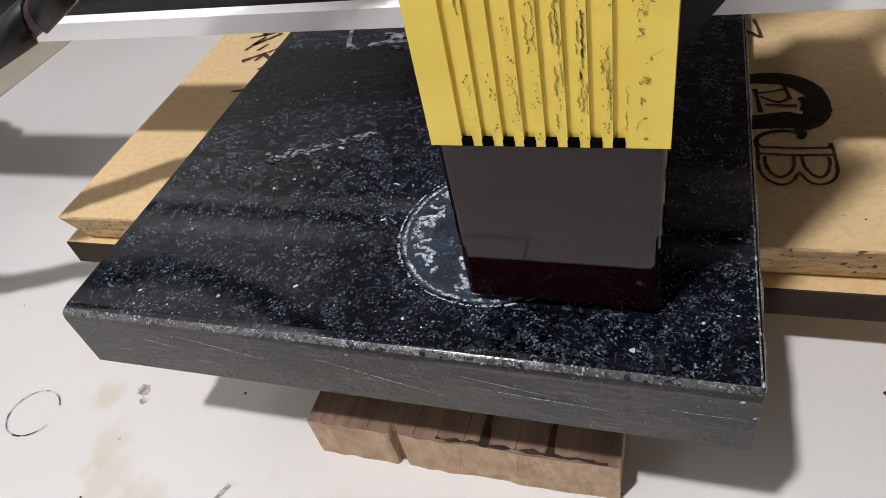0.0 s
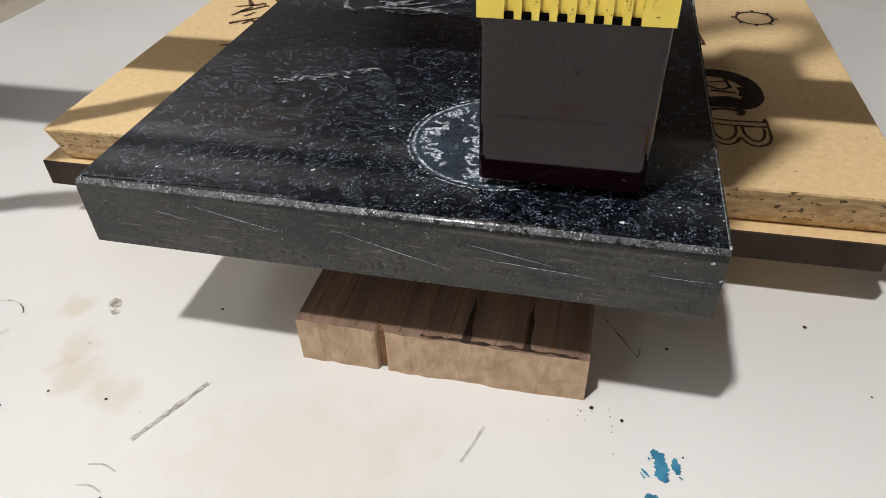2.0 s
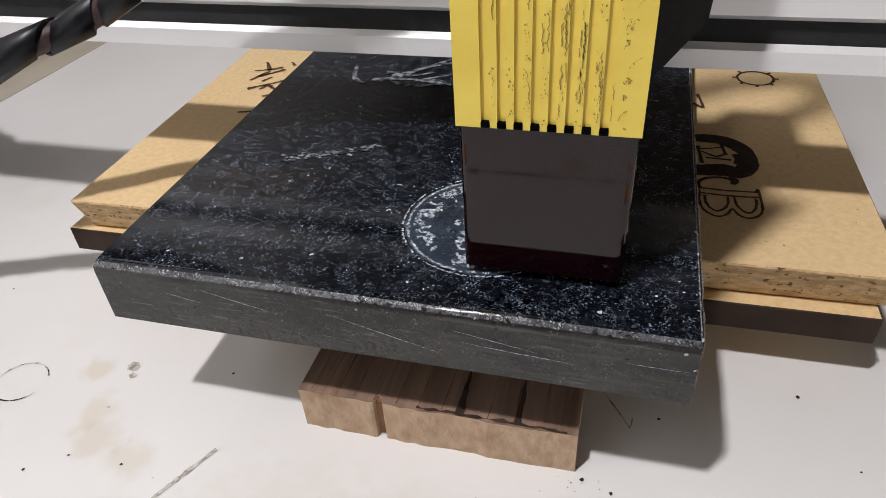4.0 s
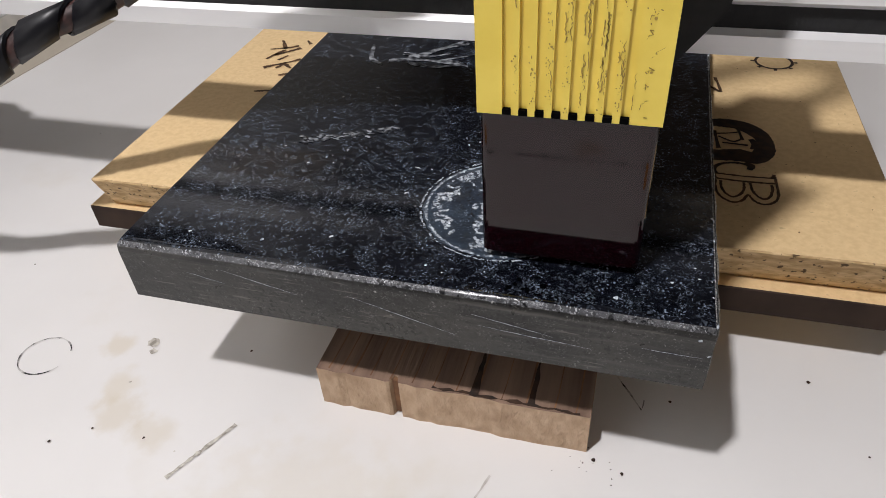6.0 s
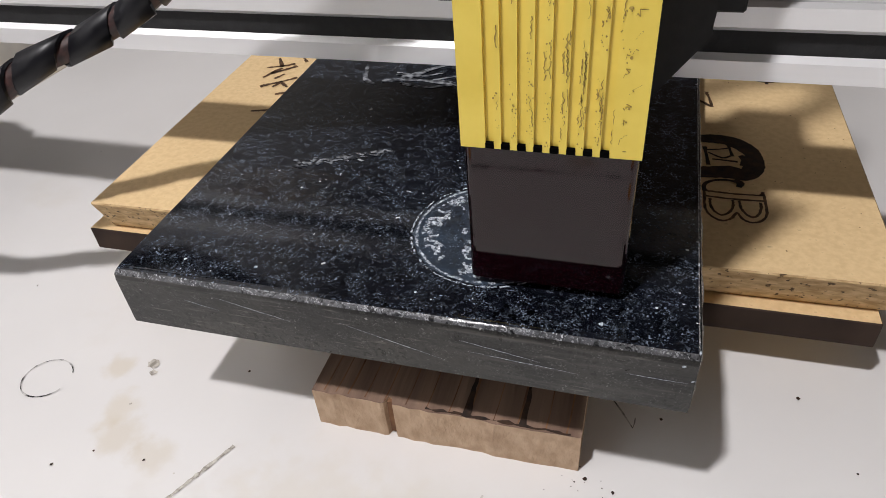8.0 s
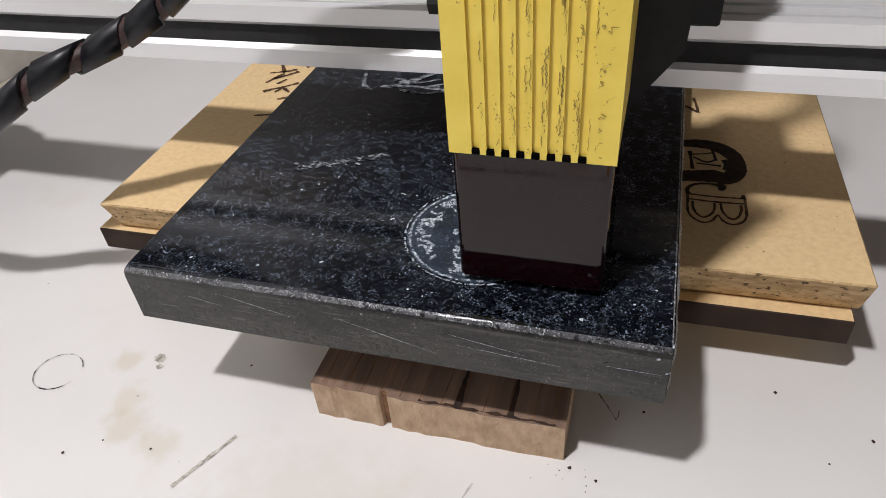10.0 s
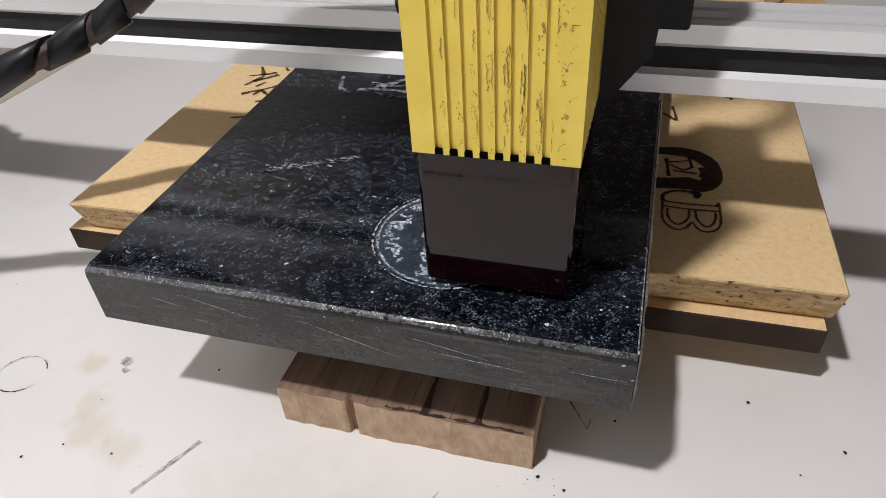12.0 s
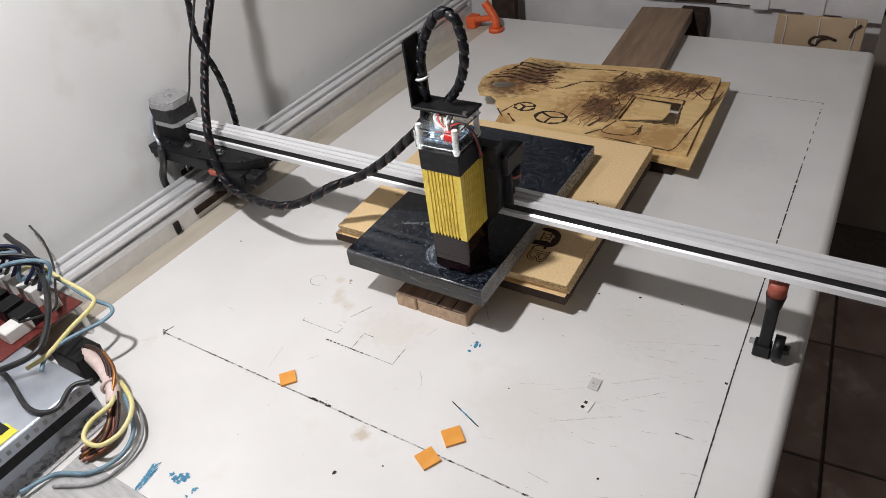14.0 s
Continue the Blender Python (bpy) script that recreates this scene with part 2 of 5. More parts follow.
M_DIRT = mat("grey_smudge", (0.26, 0.235, 0.20), (0.62, 0.59, 0.53), 520, 0.8, contrast=(0.38, 0.62))
M_PAINT = mat("blue_paint", (0.018, 0.14, 0.26), (0.06, 0.27, 0.40), 190, 0.5)
M_CARDBOARD = mat("brown_cardboard", (0.34, 0.24, 0.15), (0.42, 0.31, 0.20), 12, 0.85, 0, 0.1)
M_PAPER = mat("grey_white_sheet", (0.50, 0.48, 0.48), (0.60, 0.58, 0.58), 14, 0.7)
M_YELLOW = mat("yellow_insulation", (0.70, 0.61, 0.25), (0.79, 0.71, 0.36), 60, 0.45)
M_BLUEW = mat("blue_grey_insulation", (0.13, 0.22, 0.29), (0.22, 0.33, 0.40), 60, 0.45)
M_BLACKW = mat("black_insulation", (0.012, 0.012, 0.014), (0.03, 0.03, 0.03), 60, 0.4)
M_PINK = mat("pink_white_tape", (0.62, 0.46, 0.42), (0.74, 0.62, 0.58), 90, 0.6)
M_LIME = mat("yellow_warning_label", (0.72, 0.66, 0.04), (0.80, 0.74, 0.10), 60, 0.5)

M_HAZE = granite_mat("burn_haze_granite", (0.007, 0.011, 0.019), (0.13, 0.16, 0.20), (0.70, 0.74, 0.78), 0.45, 0.55, (0.45, 0.60), 0.1, 0.15, (0.024, 0.040, 0.062))
M_BAND = mat("tan_strip", (0.42, 0.37, 0.30), (0.50, 0.45, 0.37), 20, 0.6, 0, 0.05, 300, stretch=(3, 0.5, 1))
add_spots(M_TABLE, [(-0.032, 0.0115, 0.007, 1, (0.62, 0.555, 0.45), 0.6), (-0.020, -0.004, 0.009, 0.8, (0.64, 0.58, 0.48), 0.6), (-0.014, -0.014, 0.009, 1.2, (0.61, 0.545, 0.44), 0.55), (0.002, -0.018, 0.007, 1.3, (0.62, 0.56, 0.46), 0.5),
                    (0.111, -0.143, 0.010, 0.8, (0.50, 0.38, 0.25), 0.6), (0.06, -0.03, 0.03, 1.4, (0.66, 0.61, 0.53), 0.4), (0.28, 0.07, 0.05, 1, (0.62, 0.60, 0.55), 0.35), (0.30, 0.42, 0.06, 0.6, (0.58, 0.60, 0.58), 0.35), (0.22, -0.06, 0.05, 1, (0.66, 0.62, 0.56), 0.3)])
DARK, MID, SOFT = (0.040, 0.017, 0.009), (0.10, 0.043, 0.020), (0.33, 0.165, 0.055)
add_spots(M_PLY, [(0.09, 0.43, 0.06, 1.0, SOFT, 0.7), (0.11, 0.50, 0.06, 1.0, SOFT, 0.7), (0.18, 0.53, 0.04, 1.6, SOFT, 0.8), (-0.04, 0.48, 0.06, 1.0, SOFT, 0.75), (0.20, 0.375, 0.045, 1.0, SOFT, 0.7), (0.15, 0.36, 0.03, 1.5, SOFT, 0.7),
                  (0.098, 0.435, 0.036, 0.8, MID, 0.9), (0.112, 0.50, 0.042, 0.8, DARK, 0.9), (0.150, 0.535, 0.026, 1.3, DARK, 0.9), (0.195, 0.535, 0.026, 1.2, MID, 0.9),
                  (-0.030, 0.492, 0.036, 1.2, MID, 0.9), (-0.055, 0.445, 0.040, 1.1, MID, 0.8), (-0.02, 0.53, 0.024, 2.2, MID, 0.6), (0.120, 0.415, 0.030, 0.6, DARK, 0.8)])
M_INK = mat("dark_pencil_line", (0.015, 0.015, 0.017), (0.10, 0.10, 0.10), 200, 0.8, contrast=(0.45, 0.75))
# flat black that paints the shade inside the heatsink notches
M_NOTCH_SHADE = mat("black_notch_shade", (0.002, 0.002, 0.002), (0.004, 0.004, 0.004), 300, 0.9)
M_PCB_PALE = mat("pale_blue_circuit_board", (0.03, 0.09, 0.20), (0.55, 0.60, 0.64), 420, 0.4, contrast=(0.50, 0.58))
M_VENT = mat("grey_vent_shadow", (0.22, 0.22, 0.225), (0.34, 0.34, 0.345), 200, 0.6)
M_NAVY = mat("navy_insulation", (0.012, 0.016, 0.045), (0.03, 0.036, 0.08), 60, 0.4)
M_NOTCH_SHADE.node_tree.nodes["Principled BSDF"].inputs["Specular IOR Level"].default_value = 0.0
M_BLACK.node_tree.nodes["Principled BSDF"].inputs["Specular IOR Level"].default_value = 0.3
M_LAM_DARK.node_tree.nodes["Principled BSDF"].inputs["Specular IOR Level"].default_value = 0.15
M_SHEET = mat("scratched_clear_sheet", (0.50, 0.50, 0.50), (0.66, 0.65, 0.64), 60, 0.3, 0, 0.05, 300, stretch=(1, 4, 1))
M_SHEET.node_tree.nodes["Principled BSDF"].inputs["Alpha"].default_value = 0.4

# dark red see-through acrylic
M_ACRYL = bpy.data.materials.new("dark_red_acrylic")
M_ACRYL.use_nodes = True
_b = M_ACRYL.node_tree.nodes["Principled BSDF"]
_b.inputs["Base Color"].default_value = (0.026, 0.002, 0.006, 1)
_b.inputs["Roughness"].default_value = 0.05
_b.inputs["Transmission Weight"].default_value = 0.75
_b.inputs["IOR"].default_value = 1.49
M_CLEAR = bpy.data.materials.new("clear_acrylic")
M_CLEAR.use_nodes = True
_b = M_CLEAR.node_tree.nodes["Principled BSDF"]
_b.inputs["Base Color"].default_value = (0.80, 0.86, 0.88, 1)
_b.inputs["Roughness"].default_value = 0.22
_b.inputs["Transmission Weight"].default_value = 1.0
_b.inputs["IOR"].default_value = 1.49


# ---- mesh helpers ----
def box(bm, x0, x1, y0, y1, z0, z1, bevel=0.0, seg=2, mi=0):
    r = bmesh.ops.create_cube(bm, size=1, matrix=Matrix.LocRotScale(((x0 + x1) / 2, (y0 + y1) / 2, (z0 + z1) / 2), None, (x1 - x0, y1 - y0, z1 - z0)))
    vs = r["verts"]
    fs = list({f for v in vs for f in v.link_faces})
    for f in fs:
        f.material_index = mi
    if bevel:
        es = list({e for v in vs for e in v.link_edges})
        bmesh.ops.bevel(bm, geom=es, offset=bevel, segments=seg, affect="EDGES", profile=0.5, material=mi)
    return bm


def cyl(bm, a, b, r, seg=20, r2=None):
    a, b = Vector(a), Vector(b)
    d = b - a
    q = d.to_track_quat("Z", "Y").to_matrix().to_4x4()
    bmesh.ops.create_cone(bm, cap_ends=True, segments=seg, radius1=r, radius2=r if r2 is None else r2, depth=d.length,
                          matrix=Matrix.Translation((a + b) / 2) @ q)
    return bm


def prism(bm, poly, place, length):
    """The outline poly (u, v) carried along; place(u, v, s) gives the point."""
    v0 = [bm.verts.new(place(u, v, 0)) for u, v in poly]
    v1 = [bm.verts.new(place(u, v, length)) for u, v in poly]
    n = len(poly)
    for i in range(n):
        bm.faces.new((v0[i], v0[(i + 1) % n], v1[(i + 1) % n], v1[i]))
    bm.faces.new(v0[::-1])
    bm.faces.new(v1)
    bmesh.ops.recalc_face_normals(bm, faces=bm.faces)
    return bm


def spline(pts, steps=10):
    pts = [Vector(p) for p in pts]
    ext = [pts[0] * 2 - pts[1]] + pts + [pts[-1] * 2 - pts[-2]]
    out = []
    for i in range(1, len(ext) - 2):
        p0, p1, p2, p3 = ext[i - 1:i + 3]
        for k in range(steps):
            t = k / steps
            out.append(0.5 * (2 * p1 + (p2 - p0) * t + (2 * p0 - 5 * p1 + 4 * p2 - p3) * t * t + (3 * p1 - p0 - 3 * p2 + p3) * t ** 3))
    out.append(pts[-1])
    return out


def frames_along(pts):
    up, res = Vector((0.13, 0.31, 0.94)), []
    for i, p in enumerate(pts):
        d = (pts[min(i + 1, len(pts) - 1)] - pts[max(i - 1, 0)]).normalized()
        a = d.cross(up)
        a = a.normalized() if a.length > 1e-6 else d.orthogonal().normalized()
        b = a.cross(d).normalized()
        up = b
        res.append((p, a, b))
    return res


def tube(bm, pts, r, seg=10):
    rings = []
    for p, a, b in frames_along(pts):
        rings.append([bm.verts.new(p + (a * math.cos(2 * math.pi * k / seg) + b * math.sin(2 * math.pi * k / seg)) * r) for k in range(seg)])
    for q0, q1 in zip(rings, rings[1:]):
        for k in range(seg):
            bm.faces.new((q0[k], q0[(k + 1) % seg], q1[(k + 1) % seg], q1[k]))
    bm.faces.new(rings[0][::-1])
    bm.faces.new(rings[-1])
    for f in bm.faces:
        f.smooth = True
    bmesh.ops.recalc_face_normals(bm, faces=bm.faces)
    return bm


def spiral(bm, pts, r, pitch, width, thick=0.0009, per_turn=16):
    """A flat band wound round the line pts."""
    fine = [pts[0]]
    for a, b in zip(pts, pts[1:]):
        n = max(1, int((b - a).length / (pitch / per_turn)))
        fine += [a.lerp(b, (k + 1) / n) for k in range(n)]
    fr, run, rows = frames_along(fine), 0.0, []
    for i, (p, a, b) in enumerate(fr):
        if i:
            run += (fine[i] - fine[i - 1]).length
        d = a.cross(b)
        ang = 2 * math.pi * run / pitch
        o = a * math.cos(ang) + b * math.sin(ang)
        rows.append([bm.verts.new(p + o * rad + d * s) for rad, s in ((r, -width / 2), (r + thick, -width / 2 + thick * 0.6), (r + thick, width / 2 - thick * 0.6), (r, width / 2))])
    for q0, q1 in zip(rows, rows[1:]):
        for k in range(4):
            f = bm.faces.new((q0[k], q0[(k + 1) % 4], q1[(k + 1) % 4], q1[k]))
            f.smooth = k in (1,)
    bm.faces.new(rows[0][::-1])
    bm.faces.new(rows[-1])
    bmesh.ops.recalc_face_normals(bm, faces=bm.faces)
    return bm


def sheet(bm, outline, holes, z0, z1):
    """A flat plate with holes."""
    edges = []
    for loop in [outline] + holes:
        vs = [bm.verts.new((x, y, z1)) for x, y in loop]
        edges += [bm.edges.new((vs[i], vs[(i + 1) % len(vs)])) for i in range(len(vs))]
    bmesh.ops.triangle_fill(bm, use_beauty=True, edges=edges)
    top = list(bm.faces)
    r = bmesh.ops.extrude_face_region(bm, geom=top)
    bmesh.ops.translate(bm, vec=(0, 0, z0 - z1), verts=[g for g in r["geom"] if isinstance(g, bmesh.types.BMVert)])
    bmesh.ops.recalc_face_normals(bm, faces=bm.faces)
    return bm


def stroke(bm, pts, w, z, thick=0.00025, jitter=0.0, rng=None):
    """A thin raised line of width w on a flat top at height z."""
    pts = [Vector((p[0], p[1], 0)) for p in pts]
    L_, R_ = [], []
    for i, p in enumerate(pts):
        d = (pts[min(i + 1, len(pts) - 1)] - pts[max(i - 1, 0)]).normalized()
        n = Vector((-d.y, d.x, 0))
        ww = w * (1 + (rng.uniform(-jitter, jitter) if rng else 0)) / 2
        L_.append(bm.verts.new((p.x + n.x * ww, p.y + n.y * ww, z + thick)))
        R_.append(bm.verts.new((p.x - n.x * ww, p.y - n.y * ww, z + thick)))
    for i in range(len(pts) - 1):
        bm.faces.new((R_[i], R_[i + 1], L_[i + 1], L_[i]))
    return bm


def blob(bm, cx, cy, r, z, rng, n=11, rough=0.35, thick=0.00025, sx=1.0):
    vs = []
    for k in range(n):
        a = 2 * math.pi * k / n
        rr = r * (1 + rng.uniform(-rough, rough))
        vs.append(bm.verts.new((cx + math.cos(a) * rr * sx, cy + math.sin(a) * rr, z + thick)))
    bm.faces.new(vs)
    return bm


def thing(name, label, category, group="", kind="", place=None):
    ob = new(name)
    ob.empty_display_size = 0.02
    if place is not None:
        ob.matrix_world = place
    return tagged(ob, label, category, group, kind)


def link(name, bm, materials, smooth=False):
    me = bpy.data.meshes.new(name)
    if smooth:
        for f in bm.faces:
            f.smooth = True
    bm.to_mesh(me)
    bm.free()
    for m in materials if isinstance(materials, (list, tuple)) else [materials]:
        me.materials.append(m)
    return new(name, me)


def part(name, bm, material, parent, label="", smooth=False):
    ob = link(name, bm, material, smooth)
    ob.parent = parent
    if label:
        ob["label"] = label
    return ob


def B():
    return bmesh.new()
# ---- the room ----
def wall(name, x0, x1, y0, y1, z0, z1, m, label):
    return tagged(link(name, box(B(), x0, x1, y0, y1, z0, z1), m), label, "wall", kind="structure")


FLOOR_Z = -0.75
WALL_X = -0.345
wall("wall_left", WALL_X - 0.12, WALL_X, -2.2, 1.42, FLOOR_Z, 1.7, M_WALL, "white plastered wall beside the work table")
# back wall: its dimness is in the colour
wall("wall_back", WALL_X - 0.12, 2.6, 1.42, 1.54, FLOOR_Z, 1.7, M_ROOM, "wall behind the work table, its dimness put into the brown colour")
# unseen right wall, dark so that it bounces little light
wall("wall_right", 2.6, 2.72, -2.2, 1.54, FLOOR_Z, 1.7, M_ROOM, "unseen wall across the room, coloured brown to cut bounced light")
# unseen front wall, added white for bounced light and the shield's reflection
wall("wall_front", WALL_X - 0.12, 2.6, -2.32, -2.2, FLOOR_Z, 1.7, M_WALL, "unseen wall behind the viewpoint, white to bounce light")
# unseen ceiling closes the room; its grey keeps the fill low
tagged(link("ceiling", box(B(), WALL_X - 0.12, 2.72, -2.32, 1.54, 1.7, 1.8), M_CEIL), "unseen ceiling, kept dark grey to limit bounced light", "ceiling", kind="structure")
floor = tagged(link("floor", box(B(), WALL_X - 0.12, 2.72, -2.32, 1.54, FLOOR_Z - 0.1, FLOOR_Z - 0.004), M_GROUT), "dark brown tiled floor with dark grout", "floor", kind="structure")


# ---- the table ----
TX0, TX1, TY0, TY1 = WALL_X + 0.002, 0.409, -1.0, 0.772
table = thing("work_table", "large cream laminate work table with pencil marks and stains", "table")
bm = box(B(), TX0, TX1, TY0, TY1, -0.03, 0.0)
for v in bm.verts:
    if v.co.x > 0.3:
        v.co.x = 0.403 + 0.0145 * (TY1 - v.co.y)
bmesh.ops.bevel(bm, geom=list(bm.edges), offset=0.010, segments=6, affect="EDGES", profile=0.5)
for f in bm.faces:
    f.smooth = f.calc_area() < 0.03
part("tabletop", bm, M_TABLE, table)
for lx, ly in ((TX0 + 0.04, TY0 + 0.04), (TX1 - 0.09, TY0 + 0.04), (TX0 + 0.04, TY1 - 0.09), (TX1 - 0.09, TY1 - 0.09)):
    part("leg", box(B(), lx, lx + 0.05, ly, ly + 0.05, FLOOR_Z, -0.03, 0.002), M_PLANK, table)

# ---- granite slab ----
GX0, GX1, GY0, GY1, GZ0, GZ1 = 0.0, 0.153, 0.0, 0.273, 0.0405, 0.060
bm = B()
box(bm, GX0, GX1, GY0, GY1, GZ0, GZ1)
bmesh.ops.bevel(bm, geom=[e for e in bm.edges if all(v.co.z > GZ1 - 1e-5 for v in e.verts) and all(v.co.y < GY0 + 1e-5 for v in e.verts)], offset=0.0030, segments=3, affect="EDGES", profile=0.55)
bmesh.ops.bevel(bm, geom=[e for e in bm.edges if len(e.link_faces) == 2 and e.calc_face_angle() > 1.2 and all(v.co.y > GY0 + 0.001 or v.co.z < GZ1 - 0.004 for v in e.verts)], offset=0.0004, segments=1, affect="EDGES")
bmesh.ops.recalc_face_normals(bm, faces=bm.faces)
for f in bm.faces:
    n = f.normal
    f.smooth = n.z > 0.1 and n.y < -0.1
    f.material_index = 0 if n.z > 0.95 else 1 if n.y < -0.97 else 2 if n.z > 0.1 and n.y < -0.1 else 3
slab = tagged(link("granite_slab", bm, [M_GRAN, M_GRAN_SIDE, M_GRAN_EDGE, M_GRAN_BROKEN]), "black speckled polished granite slab on stacked boards", "stone slab")
bm = B()
ny, nz = 110, 9
net = []
for i in range(ny + 1):
    row = []
    for j in range(nz + 1):
        y, z = 0.0012 + (GY1 - 0.0024) * i / ny, GZ0 + 0.0003 + (GZ1 - GZ0 - 0.0006) * j / nz
        d = noise.noise(Vector((1.0, y * 90, z * 160))) + 0.6 * noise.noise(Vector((4.0, y * 300, z * 420)))
        row.append(bm.verts.new((GX1 + (0.0003 if j in (0, nz) or i in (0, ny) else 0.0009 + 0.0007 * d), y, z)))
    net.append(row)
for i in range(ny):
    for j in range(nz):
        bm.faces.new((net[i][j], net[i + 1][j], net[i + 1][j + 1], net[i][j + 1]))
part("broken_side", bm, M_GRAN_BROKEN, slab, "rough pale-grey broken stone side")

# ---- boards under it ----
TWIST = 1.2
bm = box(B(), 0, 0.267, 0, 0.269, 0.0257, 0.0405)
for v in bm.verts:
    if v.co.z < 0.03 and v.co.y < 0.01:
        v.co.y += 0.0062
bmesh.ops.bevel(bm, geom=list(bm.edges), offset=0.0006, segments=1, affect="EDGES")
bm.normal_update()
for f in bm.faces:
    f.material_index = 0 if abs(f.normal.z) > 0.9 else 1
chip = tagged(link("particleboard", bm, [M_CHIP, M_CHIP_EDGE]), "tan particleboard panel with laser-burnt test letters", "board")
chip.matrix_world = pose(-0.056, 0.0505, 0, 0, 0, TWIST)
bm = box(B(), 0, 0.274, 0, 0.262, 0.0157, 0.0255, 0.0004, 1)
for f in bm.faces:
    f.material_index = 0 if abs(f.normal.z) > 0.9 else 1
lam = tagged(link("laminated_board", bm, [M_CHIP, M_LAM_DARK]), "thin board with dark laminated edge under the particleboard", "board")
lam.matrix_world = pose(-0.065, 0.0535, 0, 0, 0, 0.6)
rng = random.Random(3)
front = [(0.0485 + 0.0005 * rng.uniform(-1, 1) + 0.08 * i / 26, 0.0055 + 0.00035 * rng.uniform(-1, 1)) for i in range(27)]
front = [p for p in front if abs(p[0] - 0.0727) > 0.0022]
cut = [(0.0712, 0.0056), (0.0722, 0.0082), (0.0731, 0.0080), (0.0740, 0.0056)]
front = sorted(front + cut)
bm = prism(B(), front + [(0.129, 0.29), (0.0485, 0.29)], lambda u, v, s: Vector((u, v, s)), 0.0155)
# top and bottom faces take a darker grooved colour than the sides
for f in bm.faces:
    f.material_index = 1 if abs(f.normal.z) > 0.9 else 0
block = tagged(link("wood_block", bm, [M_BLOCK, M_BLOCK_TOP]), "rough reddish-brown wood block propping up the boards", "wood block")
bm = B()
for x, w, l in ((0.0962, 0.0026, 0.017), (0.1125, 0.0021, 0.018)):
    n = 8
    vs = [(bm.verts.new((x - w / 2 * (1 - i / n) ** 0.7 + 0.0002 * rng.uniform(-1, 1), 0.0062 + l * i / n, 0.0157)), bm.verts.new((x + w / 2 * (1 - i / n) ** 0.7 + 0.0002 * rng.uniform(-1, 1) + 0.0001, 0.0062 + l * i / n, 0.0157))) for i in range(n + 1)]
    for p, q in zip(vs, vs[1:]):
        bm.faces.new((p[0], p[1], q[1], q[0]))
part("burnt_line", bm, M_BURN, block, "dark burnt wedges")
bm = B()
stroke(bm, [(0.084 + 0.042 * i / 24, 0.0064 + 0.0003 * rng.uniform(-1, 1)) for i in range(25)], 0.0009, 0.0155, 0.00015, 0.9, rng)
part("charred_edge", bm, M_BURN, block, "charred upper edge")
bm = B()
for k in range(13):
    x = 0.0515 + 0.074 * (k / 12) ** 1.2 + rng.uniform(-0.001, 0.001)
    stroke(bm, [(x, 0.0064), (x + 0.0004, 0.012), (x + 0.0009, 0.03 + rng.uniform(0, 0.02))], rng.uniform(0.00025, 0.0005), 0.0155, 0.00012, 0.5, rng)
tagged(part("saw_mark", bm, M_SCORCH, block, "dark parallel saw marks"), kind="stuff")
bm = B()
box(bm, 0.0716, 0.0737, 0.0068, 0.0082, 0.0006, 0.0150, 0.0003, 1)
part("split", bm, M_SCORCH, block, "dark reddish split in the wood")


# ---- aluminium profiles ----
TOP_SHADE_SLOTS = [(-5.4, 0), (-5.4, -6.0), (-3.4, -6.0), (-3.4, -0.2), (2.0, -0.2), (2.0, -6.0), (4.2, -6.0), (4.2, 0)]   # upper side of the beam; deep slots added to shade its dark lines


def vslot(cells_u, top=None):
    """Outline in metres of a 20 mm V-slot bar, cells_u cells wide, centred, seen along its length; top: another groove for its upper side."""
    half_u, half_v = 0.010 * cells_u, 0.010
    groove = [(-4.6, 0), (-3.1, -1.8), (-5.5, -1.8), (-5.5, -2.8), (-2.8, -5.6), (2.8, -5.6), (5.5, -2.8), (5.5, -1.8), (3.1, -1.8), (4.6, 0)]
    g = [(a / 1000, b / 1000) for a, b in groove]
    out = [(-half_u, half_v)]
    for c in range(cells_u):
        m = -half_u + 0.010 + 0.020 * c
        out += [(m + a, half_v + b) for a, b in ([(p / 1000, q / 1000) for p, q in top] if top else g)]
    out += [(half_u, half_v)]
    out += [(half_u + b, -a) for a, b in g]
    out += [(half_u, -half_v)]
    for c in range(cells_u):
        m = half_u - 0.010 - 0.020 * c
        out += [(m - a, -half_v - b) for a, b in g]
    out += [(-half_u, -half_v)]
    out += [(-half_u - b, a) for a, b in g]
    return out


BEAM = pose(0.1, 0.087, 0.0990, 0, 0, 0)   # middle of the beam above the slab
gantry = thing("gantry_beam", "silver aluminium slotted gantry beam with a black belt in its groove", "machine beam", place=BEAM)
part("extrusion", prism(B(), vslot(1, TOP_SHADE_SLOTS), lambda u, v, s: Vector((-0.397 + s, u, v)), 1.12), M_ALU, gantry)
part("belt", box(B(), -0.395, 0.70, -0.0080, -0.0068, -0.0034, 0.0034), M_BELT, gantry, "black rubber timing belt")

RAIL = pose(-0.297, 0.0, 0.030, 0, 0, 0)
rail = thing("side_rail", "silver aluminium slotted rail along the wall", "machine rail", place=RAIL)
part("extrusion", prism(B(), vslot(2), lambda u, v, s: Vector((u, -0.62 + s, v)), 1.36), M_ALU_Y, rail)
part("base_strip", box(B(), -0.020, 0.020, -0.62, 0.74, -0.030, -0.0102, 0.0005, 1), M_WHITE, rail, "white strip under the rail")


# flat tan strip, darker than the tabletop, along the rail
tan = sheet(B(), [(-0.2762, -0.60), (-0.250, -0.60), (-0.245, -0.12), (-0.242, 0.045), (-0.236, 0.24), (-0.232, 0.41), (-0.221, 0.72), (-0.2762, 0.72)], [], 0.0, 0.0004)
